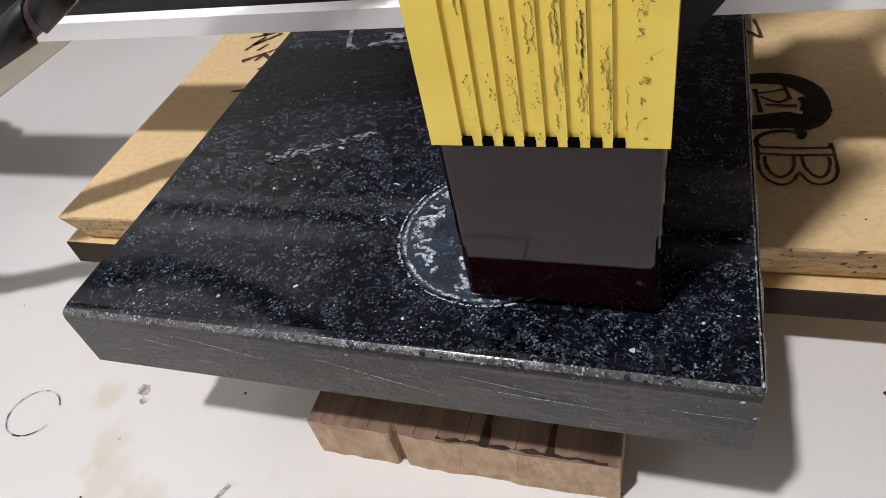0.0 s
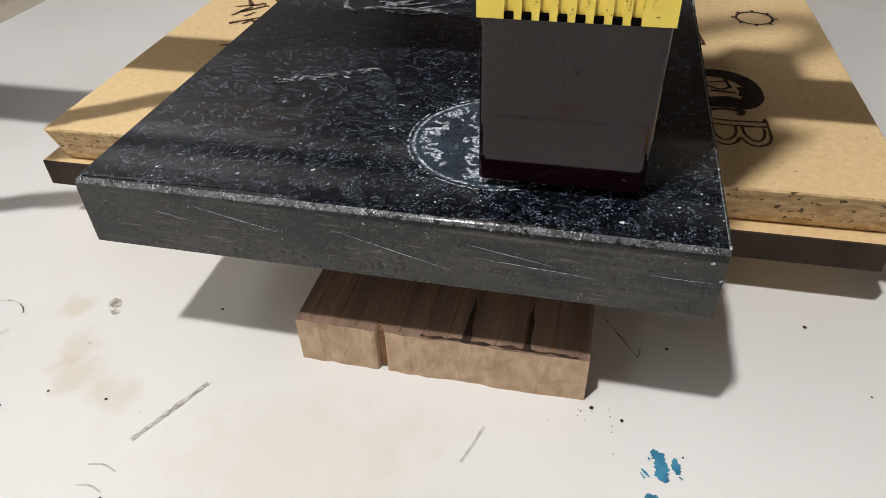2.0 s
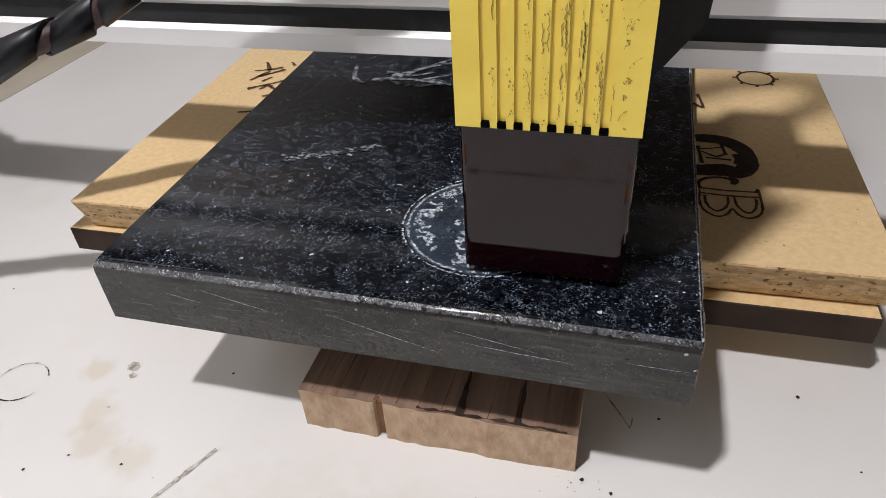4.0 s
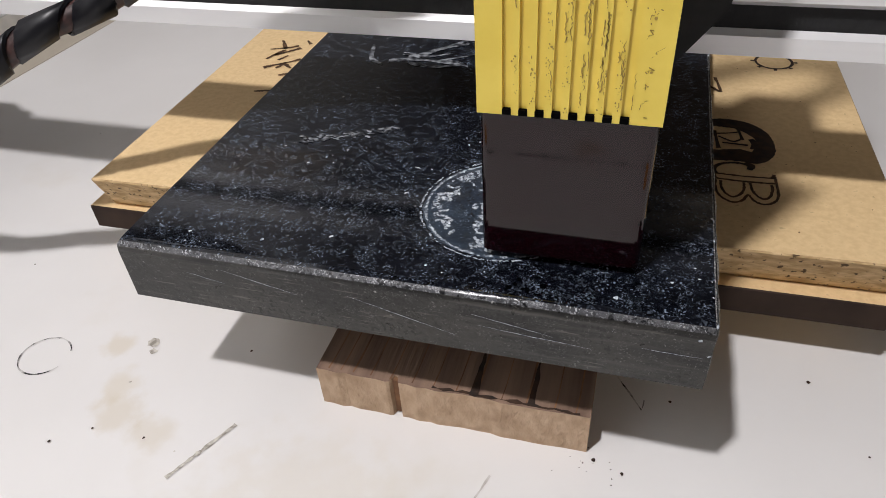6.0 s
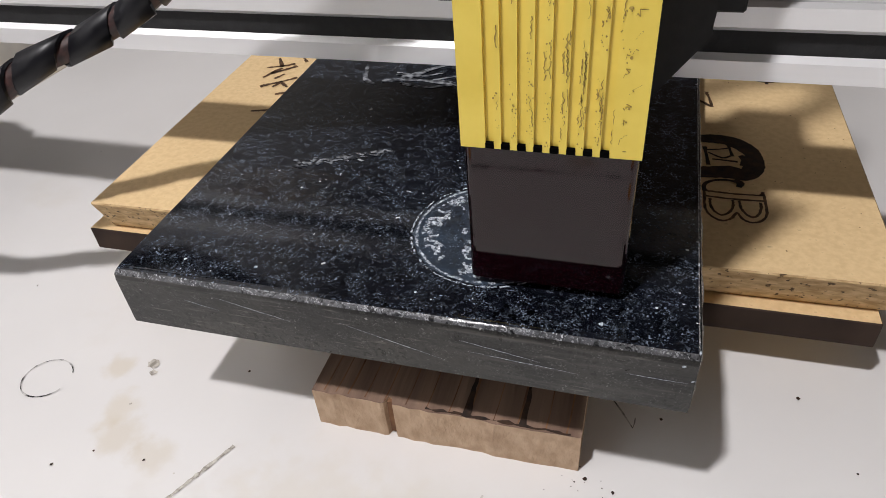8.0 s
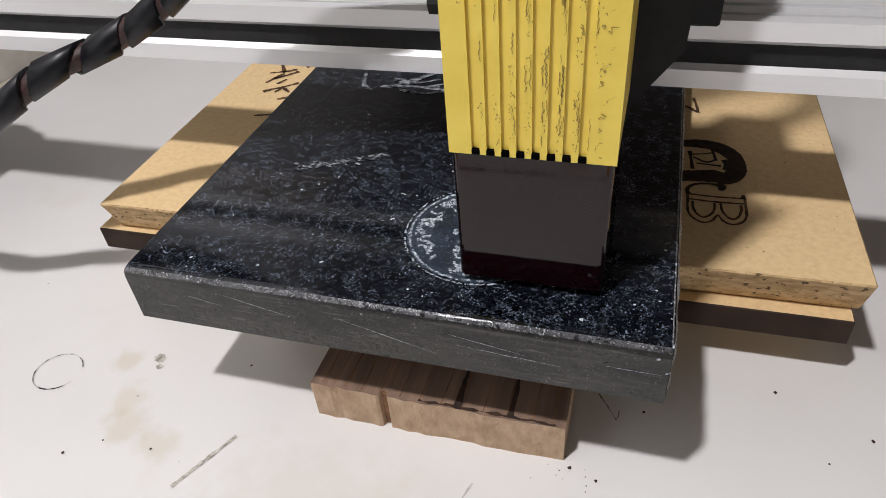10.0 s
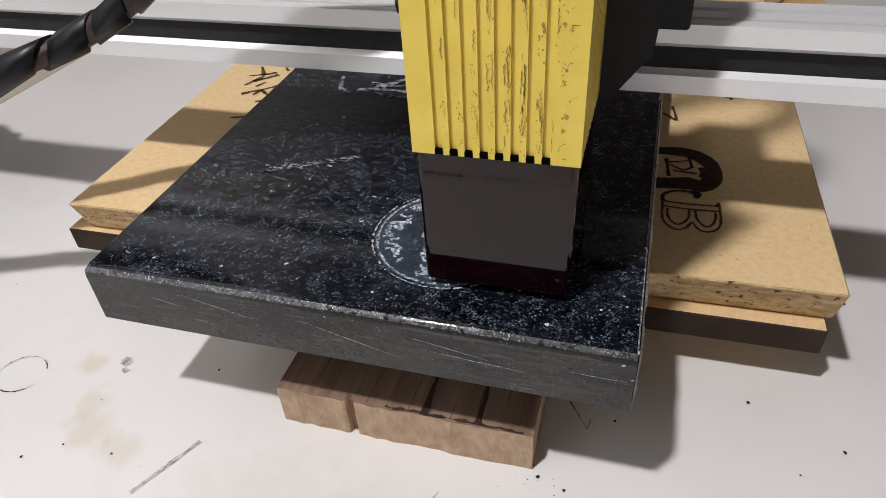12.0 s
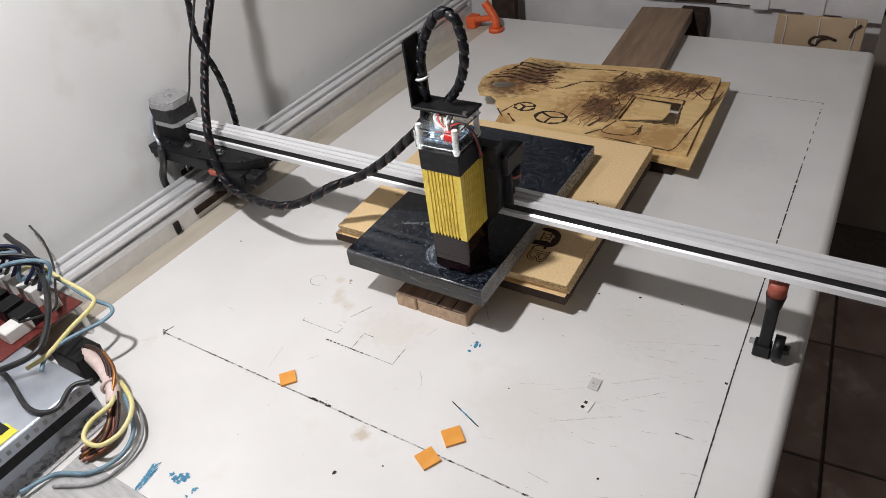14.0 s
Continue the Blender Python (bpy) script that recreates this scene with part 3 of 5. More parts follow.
part("rail_strip", tan, M_BAND, table, "tan strip beside the rail")

# marks on the slab
rng = random.Random(11)
ZG = GZ1
MC = (0.099, 0.036)
for rr, sd, count in ((0.0229, 0.00010, 620), (0.0214, 0.00016, 1150)):
    bm = B()
    for k in range(count):
        a, r = rng.uniform(0, 2 * math.pi), rr + rng.gauss(0, sd)
        x, y = MC[0] + r * math.cos(a), MC[1] + r * math.sin(a)
        if noise.noise(Vector((x * 500, y * 500, 9.0))) > -0.25:
            blob(bm, x, y, rng.uniform(0.00010, 0.00026), ZG, rng, 6, 0.5, 0.00009 + 0.0000002 * (k % 200), rng.uniform(0.7, 1.5))
    tagged(part("etched_ring", bm, M_ETCH, slab, "pale unevenly etched ring"), kind="stuff")
part("etched_field", blob(B(), MC[0], MC[1], 0.0222, ZG, rng, 60, 0.015, 0.00004), M_HAZE, slab, "dull bluish burn haze inside the ring")
bm = B()
for k in range(9000):
    r, a = 0.0198 * math.sqrt(rng.random()), rng.uniform(0, 2 * math.pi)
    x, y = MC[0] + r * math.cos(a), MC[1] + r * math.sin(a)
    d = noise.noise(Vector((x * 130, y * 130, 2.0))) + 0.5 * noise.noise(Vector((x * 420, y * 420, 5.0)))
    e = abs(noise.noise(Vector((x * 330, y * 330, 8.0))))
    if (d > 0.04 and e < 0.15) or d > 0.55:
        blob(bm, x, y, rng.uniform(0.00014, 0.00036), ZG, rng, 6, 0.5, 0.00009 + 0.0000003 * (k % 150), rng.uniform(0.7, 1.6))
tagged(part("etched_relief", bm, M_ETCH, slab, "pale curled etched relief inside the ring"), kind="stuff")
bm = B()
for k in range(90):
    f = rng.random()
    x, y = 0.027 + 0.028 * f + rng.gauss(0, 0.0008), 0.0585 + 0.0125 * f + rng.gauss(0, 0.0012)
    blob(bm, x, y, rng.uniform(0.0002, 0.0006), ZG, rng, 9, 0.6, 0.00010 + 0.000002 * k, 1.8)
part("etched_scratch", bm, M_ETCH_DIM, slab, "pale scratched streak")
bm = B()
lift = 0.00010
for pts in ([(0.025, 0.135), (0.028, 0.124), (0.034, 0.118)], [(0.036, 0.122), (0.047, 0.124), (0.062, 0.124), (0.067, 0.121)], [(0.041, 0.124), (0.050, 0.132), (0.062, 0.146)],
            [(0.040, 0.130), (0.050, 0.128), (0.058, 0.132)], [(0.044, 0.121), (0.054, 0.119), (0.064, 0.122)], [(0.046, 0.126), (0.056, 0.138), (0.063, 0.141)], [(0.055, 0.124), (0.066, 0.131), (0.074, 0.140)]):
    for o in range(5):
        lift += 0.000004
        stroke(bm, spline([(p[0] + rng.gauss(0, 0.0004), p[1] + rng.gauss(0, 0.0007), 0) for p in pts], 6), 0.0007, ZG, lift, 0.9, rng)
part("etched_leaf", bm, M_ETCH_DIM, slab, "faint etched leaf drawing")
bm = B()
for x, y, r in ((0.040, 0.051, 0.0005), (0.0395, 0.009, 0.0006), (0.085, 0.008, 0.0004), (0.110, 0.070, 0.0004), (0.02, 0.03, 0.0003), (0.07, 0.10, 0.0003), (0.131, 0.006, 0.0006)):
    blob(bm, x, y, r, ZG, rng, 6, 0.3, 0.00014)
part("bright_fleck", bm, M_ETCH, slab, "single bright mineral flecks")
bm = B()
for x0, z0, x1, z1 in ((0.138, 0.0515, 0.1515, 0.0512), (0.030, 0.056, 0.052, 0.051), (0.066, 0.0535, 0.094, 0.046), (0.020, 0.053, 0.031, 0.051), (0.098, 0.054, 0.118, 0.0505), (0.100, 0.0505, 0.127, 0.0485)):
    n = 10
    vs = []
    for i in range(n + 1):
        f = i / n
        w = 0.00008 * (1 - abs(2 * f - 1)) + 0.00002
        p = Vector((x0 + (x1 - x0) * f, GY0 - 0.00015, z0 + (z1 - z0) * f + rng.uniform(-1, 1) * 0.0001))
        vs.append((bm.verts.new(p + Vector((0, 0, w))), bm.verts.new(p - Vector((0, 0, w)))))
    for a, b in zip(vs, vs[1:]):
        bm.faces.new((a[0], a[1], b[1], b[0]))
bmesh.ops.recalc_face_normals(bm, faces=bm.faces)
part("edge_scratch", bm, M_ETCH, slab, "pale scratches on the front edge")
bm = B()
for x, z, r in ((0.1312, 0.0552, 0.0008), (0.150, 0.0565, 0.0010), (0.1525, 0.052, 0.0009)):
    bmesh.ops.create_icosphere(bm, subdivisions=1, radius=r, matrix=Matrix.Translation((x, 0.0004, z)) @ Matrix.Diagonal((1, 0.6, 0.7, 1)))
part("chip", bm, M_ETCH, slab, "pale chipped spots on the corner")
bm = B()
for k in range(46):
    y = 0.002 + 0.25 * rng.random() ** 1.6
    r = rng.uniform(0.0002, 0.0006)
    bmesh.ops.create_icosphere(bm, subdivisions=1, radius=r, matrix=Matrix.Translation((GX1 - 0.0001 + rng.uniform(-0.0004, 0.0004), y, GZ1 - 0.0002 - abs(rng.gauss(0, 0.0004)))) @ Matrix.Diagonal((0.7, rng.uniform(0.8, 2.2), 0.5, 1)))
tagged(part("chipped_edge", bm, M_ETCH, slab, "pale crumbled chips along the broken edge"), kind="stuff")


# burnt marks on the particleboard
def flat_part(name, bm, m, parent, label=""):
    """A part drawn in world places, under a thing that stands elsewhere."""
    ob = part(name, bm, m, parent, label)
    ob.matrix_parent_inverse = parent.matrix_world.inverted()
    return ob


bpy.context.view_layer.update()
ZC = 0.0405
def brush(pts, z, limit=-1.0, wobble=0.06):
    """A burnt line through (x, y, width), its width changing on the way, kept beyond x = limit."""
    bm = B()
    line, rows = spline(pts, 8), []
    for i, p in enumerate(line):
        d = line[min(i + 1, len(line) - 1)] - line[max(i - 1, 0)]
        n = Vector((-d.y, d.x, 0)).normalized() * p.z / 2
        q = [Vector((p.x, p.y, z)) + n * k * (1 + rng.uniform(-wobble, wobble)) for k in (1, -1)]
        rows.append([bm.verts.new((max(limit, v.x), v.y, z)) for v in q])
    for q0, q1 in zip(rows, rows[1:]):
        bm.faces.new((q0[1], q1[1], q1[0], q0[0]))
    return bm


rng = random.Random(4)
EDGE = 0.1538
flat_part("burnt_letter", brush([(0.1520, 0.1285, 0.0042), (0.1600, 0.1298, 0.0060), (0.1670, 0.1288, 0.0066), (0.1722, 0.1245, 0.0068), (0.1748, 0.1185, 0.0056), (0.1744, 0.1120, 0.0066), (0.1712, 0.1068, 0.0072),
                                 (0.1660, 0.1076, 0.0080), (0.1600, 0.1068, 0.0072), (0.1520, 0.1058, 0.0070)], ZC + 0.0002, EDGE), M_BURN, chip, "solid dark burnt ornate letter")
for k, pts in enumerate(([(0.1580, 0.1236, 0.0016), (0.1586, 0.1180, 0.0010), (0.1592, 0.1112, 0.0016)], [(0.1588, 0.1214, 0.0009), (0.1625, 0.1222, 0.0007), (0.1664, 0.1236, 0.0009)], [(0.1662, 0.1256, 0.0012), (0.1668, 0.1220, 0.0009), (0.1674, 0.1180, 0.0014)],
                         [(0.1672, 0.1186, 0.0008), (0.1640, 0.1166, 0.0010), (0.1592, 0.1196, 0.0008)], [(0.1605, 0.1152, 0.0009), (0.1640, 0.1150, 0.0009), (0.1690, 0.1146, 0.0012)], [(0.1700, 0.1190, 0.0020), (0.1716, 0.1160, 0.0030), (0.1712, 0.1120, 0.0034)],
                         [(0.1686, 0.0984, 0.0018), (0.1692, 0.1010, 0.0026), (0.1672, 0.1024, 0.0020)], [(0.1690, 0.1012, 0.0012), (0.1650, 0.1022, 0.0011), (0.1605, 0.1012, 0.0012), (0.1578, 0.0985, 0.0014), (0.1576, 0.0945, 0.0012)])):
    flat_part("burnt_stroke", brush(pts, ZC + 0.0003 + 0.00001 * k), M_BURN, chip)
BX, BY = 0.0022, -0.0008
for pts in ([(0.1548, 0.0985), (0.1555, 0.0940), (0.1556, 0.0860), (0.1575, 0.0815), (0.1605, 0.0796), (0.1635, 0.0812), (0.1652, 0.0845), (0.1668, 0.0815), (0.1695, 0.0800), (0.1725, 0.0815), (0.1742, 0.0855), (0.1742, 0.0940), (0.1738, 0.0978)],
            [(0.1572, 0.0915), (0.1574, 0.0870), (0.1588, 0.0838), (0.1608, 0.0826), (0.1630, 0.0845), (0.1642, 0.0880), (0.1642, 0.0915)], [(0.1662, 0.0915), (0.1666, 0.0875), (0.1682, 0.0840), (0.1702, 0.0830), (0.1718, 0.0850), (0.1727, 0.0885), (0.1727, 0.0915)],
            [(0.1556, 0.0957), (0.165, 0.0952), (0.1740, 0.0957)], [(0.1560, 0.0925), (0.165, 0.0921), (0.1738, 0.0925)], [(0.1548, 0.0985), (0.1562, 0.0957)], [(0.1738, 0.0978), (0.1730, 0.0955)]):
    flat_part("burnt_outline", brush([(x + BX, y + BY, 0.0009) for x, y in pts], ZC + 0.00022, EDGE, 0.3), M_BURN_SOFT, chip, "burnt outline of a letter")
rng = random.Random(5)
bm = B()
ring = [(0.1830 + 0.0072 * math.cos(a), 0.1868 + 0.0070 * math.sin(a)) for a in [2 * math.pi * k / 32 for k in range(33)]]
stroke(bm, ring, 0.0011, ZC, 0.0002, 0.2, rng)
for k in range(8):
    a = 2 * math.pi * k / 8
    stroke(bm, [(0.1830 + 0.0074 * math.cos(a), 0.1868 + 0.0072 * math.sin(a)), (0.1830 + 0.0092 * math.cos(a), 0.1868 + 0.009 * math.sin(a))], 0.0013, ZC, 0.00025)
flat_part("burnt_ring", bm, M_BURN, chip, "burnt cog-shaped ring")
for pts in ([(-0.0425, 0.1675, 0.0010), (-0.037, 0.1695, 0.0016), (-0.030, 0.1730, 0.0022)], [(-0.0375, 0.1615, 0.0026), (-0.033, 0.1655, 0.0016), (-0.028, 0.1710, 0.0024)], [(-0.0362, 0.1478, 0.0030), (-0.033, 0.1505, 0.0018), (-0.027, 0.1550, 0.0012), (-0.0225, 0.1590, 0.0020)],
            [(-0.0412, 0.1785, 0.0010), (-0.038, 0.1735, 0.0018), (-0.035, 0.1690, 0.0016)], [(-0.0255, 0.1415, 0.0014), (-0.0222, 0.1432, 0.0022), (-0.0195, 0.1460, 0.0010)], [(-0.029, 0.1545, 0.0012), (-0.026, 0.1515, 0.0018), (-0.023, 0.1490, 0.0010)], [(-0.029, 0.1250, 0.0010), (-0.024, 0.1262, 0.0016), (-0.019, 0.1275, 0.0010)],
            [(-0.0395, 0.1570, 0.0012), (-0.0365, 0.1640, 0.0022), (-0.0345, 0.1680, 0.0012)], [(-0.0330, 0.1565, 0.0016), (-0.0305, 0.1620, 0.0012)], [(-0.0300, 0.1480, 0.0012), (-0.0285, 0.1530, 0.0020)], [(-0.0285, 0.1800, 0.0010), (-0.0250, 0.1760, 0.0018)],
            [(0.1540, 0.1610, 0.0012), (0.1575, 0.1590, 0.0014), (0.1605, 0.1555, 0.0016)], [(0.1592, 0.1680, 0.0014), (0.1605, 0.1610, 0.0010), (0.1612, 0.1550, 0.0016)]):
    flat_part("burnt_mark", brush(pts, ZC + 0.0002, -1.0, 0.35), M_BURN_SOFT, chip)
bm = B()
for k in range(45):
    blob(bm, rng.uniform(0.155, 0.208), rng.uniform(0.063, 0.18), rng.uniform(0.00012, 0.0003), ZC, rng, 6, 0.4, 0.00012)
tagged(flat_part("dark_fleck", bm, M_SCORCH, chip, "scattered dark wood flecks"), kind="stuff")

# ---- laser head ----
HX, HY = 0.1165, 0.033
head = thing("laser_head", "yellow finned laser module with dark red shield and black fan", "laser head", place=pose(HX, HY, 0))
H, G = 0.019, 0.0009
grooves = [-0.019 + 0.0064 + 0.00344 * k for k in range(8)]


def fin_side():
    """One side's outline from -H to H with its grooves, as (along, depth)."""
    o = [(-H, 0)]
    for c in grooves:
        o += [(c - 0.0009, 0), (c - 0.0009, G), (c + 0.0009, G), (c + 0.0009, 0)]
    return o


prof = []
for k in range(4):
    a = math.pi / 2 * k
    for s, d in fin_side():
        u, v = s, -H + d
        prof.append((u * math.cos(a) - v * math.sin(a), u * math.sin(a) + v * math.cos(a)))
sink = part("heatsink", prism(B(), prof, lambda u, v, s: Vector((u, v, 0.100 + s)), 0.067), M_GOLD, head, "yellow anodised finned heatsink")
rng = random.Random(8)
bm = B()
for k in range(2600):
    x, z = rng.uniform(-0.0183, 0.0183), rng.uniform(0.1015, 0.1665)
    near = min(abs(x - c) for c in grooves)
    d = noise.noise(Vector((x * 120, 3.0, z * 60))) + 0.5 * noise.noise(Vector((x * 500, 7.0, z * 300)))
    if near < 0.0010 or d < 0.12 + 90 * (near - 0.0010):
        continue
    r = rng.uniform(0.00006, 0.00022)
    vs = [bm.verts.new((x + r * rng.uniform(0.6, 1.1) * math.cos(q), -H - 0.00010 - 0.00000004 * k, z + 1.3 * r * rng.uniform(0.6, 1.2) * math.sin(q))) for q in (0, 1.1, 2.3, 3.3, 4.2, 5.3)]
    bm.faces.new(vs)
for k in range(105):
    # rubbed brown scribbles running down the fins
    c = grooves[min(7, int(rng.triangular(0, 8, 6)))] + rng.choice((0.00125, 0.00215, 0.0018)) + rng.gauss(0, 0.00015)
    z, n, w = rng.uniform(0.103, 0.160), rng.randint(3, 10), rng.uniform(0.00005, 0.00013)
    pts, x = [], c
    for i in range(n):
        pts.append((x + rng.uniform(-1, 1) * 0.00022, z + 0.00055 * i))
    vs = [(bm.verts.new((p[0] - w * rng.uniform(0.4, 1.6), -H - 0.00018, p[1])), bm.verts.new((p[0] + w * rng.uniform(0.4, 1.6), -H - 0.00018, p[1]))) for p in pts]
    for p, q in zip(vs, vs[1:]):
        bm.faces.new((p[0], p[1], q[1], q[0]))
for k in range(16):
    # small hand-scratched strokes near the edge
    x, z = rng.uniform(0.0140, 0.0160), 0.104 + 0.0036 * k
    vs = []
    for i in range(6):
        p = (x + 0.00045 * i * rng.uniform(0.2, 1) - 0.0006, z + rng.uniform(-1, 1) * 0.0006 + 0.0003 * i)
        vs.append((bm.verts.new((p[0], -H - 0.00018, p[1] - 0.00008)), bm.verts.new((p[0] + 0.00012, -H - 0.00018, p[1] + 0.00008))))
    for p, q in zip(vs, vs[1:]):
        bm.faces.new((p[0], p[1], q[1], q[0]))
for k in range(6):
    x, z = rng.uniform(0.0132, 0.0180), 0.102 + 0.06 * k / 6 + rng.uniform(-0.001, 0.001)
    w, h = rng.uniform(0.0002, 0.0007), rng.uniform(0.0001, 0.0005)
    vs = [bm.verts.new((x + w * math.cos(q), -H - 0.00012, z + h * math.sin(q))) for q in (0, 1.1, 2.3, 3.3, 4.2, 5.3)]
    bm.faces.new(vs)
tagged(part("grime", bm, M_GRIME, sink, "brown scuffs and grime"), kind="stuff")
# solid black boxes at the groove ends paint the notches' shade
for c in grooves:
    part("notch", box(B(), c - 0.00095, c + 0.00095, -H - 0.0002, -H + G, 0.1001, 0.1013), M_NOTCH_SHADE, sink)

S, Tk = 0.0186, 0.0022


def rounded(h, r, n=5):
    return [(sx * (h - r) + r * math.cos(a0 + math.pi / 2 * k / n), sy * (h - r) + r * math.sin(a0 + math.pi / 2 * k / n))
            for sx, sy, a0 in ((1, 1, 0), (-1, 1, math.pi / 2), (-1, -1, math.pi), (1, -1, 1.5 * math.pi)) for k in range(n + 1)]


bm = B()
po, pi_ = rounded(S, 0.0016), rounded(S - Tk, 0.0005)
ro = [[bm.verts.new((u, v, z)) for u, v in p] for p, z in ((po, 0.0625), (po, 0.0998), (pi_, 0.0998), (pi_, 0.0625))]
n = len(po)
for q0, q1 in zip(ro, ro[1:] + ro[:1]):
    for i in range(n):
        bm.faces.new((q0[i], q0[(i + 1) % n], q1[(i + 1) % n], q1[i]))
bmesh.ops.recalc_face_normals(bm, faces=bm.faces)
part("shield", bm, M_ACRYL, head, "dark red see-through acrylic shield")
part("nozzle", cyl(B(), (0, 0, 0.078), (0, 0, 0.0999), 0.006, 24, 0.011), M_BLACK, head, "dark tapered lens nozzle", True)

# fan and its slots
bm = B()
box(bm, -0.0195, 0.0195, -0.0195, 0.0195, 0.1671, 0.1868, 0.0012, 2)
fan = part("fan", bm, M_BLACK, head, "black square cooling fan")
for sx in (-0.0125, 0.0125):
    for z in (0.172, 0.181):
        part("fan_slot", box(B(), sx - 0.004, sx + 0.004, -0.01965, -0.0190, z - 0.0012, z + 0.0012), M_BELT, fan)
for sy in (-0.0125, 0.0125):
    part("fan_slot", box(B(), 0.0190, 0.01965, sy - 0.004, sy + 0.004, 0.172, 0.1755), M_BELT, fan)
part("clear_plate", box(B(), -0.0205, 0.0205, -0.0205, 0.0205, 0.1890, 0.1915, 0.0003, 1), M_CLEAR, head, "clear acrylic plate")
for sx in (-1, 1):
    for sy in (-1, 1):
        part("standoff", cyl(B(), (sx * 0.0172, sy * 0.0172, 0.1868), (sx * 0.0172, sy * 0.0172, 0.2092), 0.0026, 14), M_WHITE, head, "white nylon standoff")
part("clear_lid", box(B(), -0.0205, 0.0205, -0.0205, 0.0205, 0.2062, 0.2078, 0.0003, 1), M_CLEAR, head, "clear acrylic lid")
part("clear_side", box(B(), -0.0205, -0.0193, -0.0205, 0.0205, 0.1916, 0.2040, 0.0002, 1), M_CLEAR, head, "clear acrylic side")
part("clear_front", box(B(), -0.0192, 0.0205, -0.0205, -0.0195, 0.1916, 0.2000, 0.0002, 1), M_CLEAR, head, "clear acrylic front")
pcb = part("driver_board", box(B(), -0.0165, 0.0165, -0.0165, 0.0165, 0.1945, 0.1961), M_PCB_PALE, head, "blue driver circuit board")
rng = random.Random(21)
for k in range(30):
    x, y = rng.uniform(-0.014, 0.012), rng.uniform(-0.0145, 0.010)
    w, d, h = rng.uniform(0.0006, 0.0028), rng.uniform(0.0006, 0.0024), rng.uniform(0.001, 0.0045)
    part("component", box(B(), x - w, x + w, y - d, y + d, 0.1961 + 0.00002 * k, 0.1961 + h), rng.choice((M_BLACK, M_WHITE, M_STEEL, M_PCB, M_WHITE)), pcb)
part("connector", box(B(), 0.0060, 0.0150, -0.0165, -0.008, 0.1962, 0.2035, 0.0004, 1), M_RED, pcb, "red plug")
part("connector", box(B(), -0.0135, -0.003, 0.001, 0.0105, 0.1964, 0.2058, 0.0004, 1), M_WHITE, pcb, "white plug")
part("connector", box(B(), 0.000, 0.0065, -0.004, 0.002, 0.1963, 0.2055, 0.0004, 1), M_WHITE, pcb, "white plug")
for k, (m, dx) in enumerate(((M_WIRE, 0.0), (M_RED, 0.002), (M_BLACKW, 0.0042), (M_WIRE, -0.002))):
    pts = spline([(0.004 + dx, -0.010, 0.203), (0.009 + dx, -0.006, 0.2075), (0.017 + 0.4 * dx, 0.000, 0.205), (0.0212 + 0.3 * dx, 0.006, 0.193), (0.0215 + 0.3 * dx, 0.011, 0.178), (0.0205, 0.014 + dx, 0.168)], 6)
    part("wire", tube(B(), pts, 0.0008, 6), m, head)
for k in range(5):
    pts = spline([(-0.012 + 0.004 * k, 0.004, 0.210), (-0.010 + 0.004 * k, -0.004, 0.2085 + 0.001 * (k % 2)), (0.000 + 0.002 * k, -0.010, 0.205), (0.008, -0.012, 0.2035)], 5)
    part("wire", tube(B(), pts, 0.0007, 6), (M_WHITE, M_RED, M_COPPER, M_WHITE, M_BLACKW)[k], head)

for ob in head.children:
    if ob.name.startswith("clear"):
        ob.visible_shadow = False   # clear panes let the lamp's light through

# cable bracket on top
bm = B()
box(bm, -0.034, 0.0195, 0.001, 0.0255, 0.2105, 0.2130, 0.0005, 1)
part("top_bracket", bm, M_BLACK, head, "black flat cable bracket")
bm = B()
box(bm, -0.0362, -0.0338, 0.002, 0.024, 0.2105, 0.2690, 0.0006, 1)
box(bm, -0.0338, -0.0300, 0.0216, 0.024, 0.2130, 0.2690, 0.0004, 1)
part("bracket_arm", bm, M_BLACK, head, "upright black bracket arm")
part("screw", cyl(B(), (0.0155, 0.004, 0.2130), (0.0155, 0.004, 0.2146), 0.0022, 14), M_STEEL, head, "bright screw head")
for sx, sy in ((-0.0172, 0.0172), (0.0172, 0.0172)):
    part("spacer", cyl(B(), (sx, sy, 0.2092), (sx, sy, 0.2105), 0.0032, 14), M_STEEL, head)

# carriage behind the head
outline = [(-0.022, 0.088), (0.018, 0.088), (0.020, 0.0955), (0.031, 0.1105), (0.033, 0.140), (0.033, 0.176), (-0.022, 0.176)]
bm = prism(B(), outline, lambda u, v, s: Vector((u, 0.0192 + s, v)), 0.012)
plate = part("carriage_plate", bm, M_BLACK, head, "black printed carriage plate")
bm = B()
box(bm, 0.018, 0.039, 0.026, 0.058, 0.1450, 0.1640, 0.0012, 1)
box(bm, 0.024, 0.039, 0.0312, 0.0345, 0.112, 0.1450, 0.0006, 1)
part("carriage_block", bm, M_BLACK, head, "black printed carriage housing")
part("idler", cyl(B(), (0.033, 0.045, 0.1270), (0.033, 0.045, 0.1450), 0.0075, 20), M_BLACK, head, "", True)
part("idler_ring", cyl(B(), (0.033, 0.045, 0.1355), (0.033, 0.045, 0.1380), 0.0081, 20), M_ORANGE_DULL, head, "dull red ring on the idler", True)
for sx in (-0.012, 0.024):
    for z in (0.1155,):
        part("roller", cyl(B(), (sx, 0.050, z - 0.004), (sx, 0.050, z + 0.004), 0.0075, 20), M_BLACK, head, "", True)
part("clamp_knob", cyl(B(), (-0.034, 0.0225, 0.1205), (-0.021, 0.0225, 0.1205), 0.0042, 8), M_BLACK, head, "small black clamp knob")
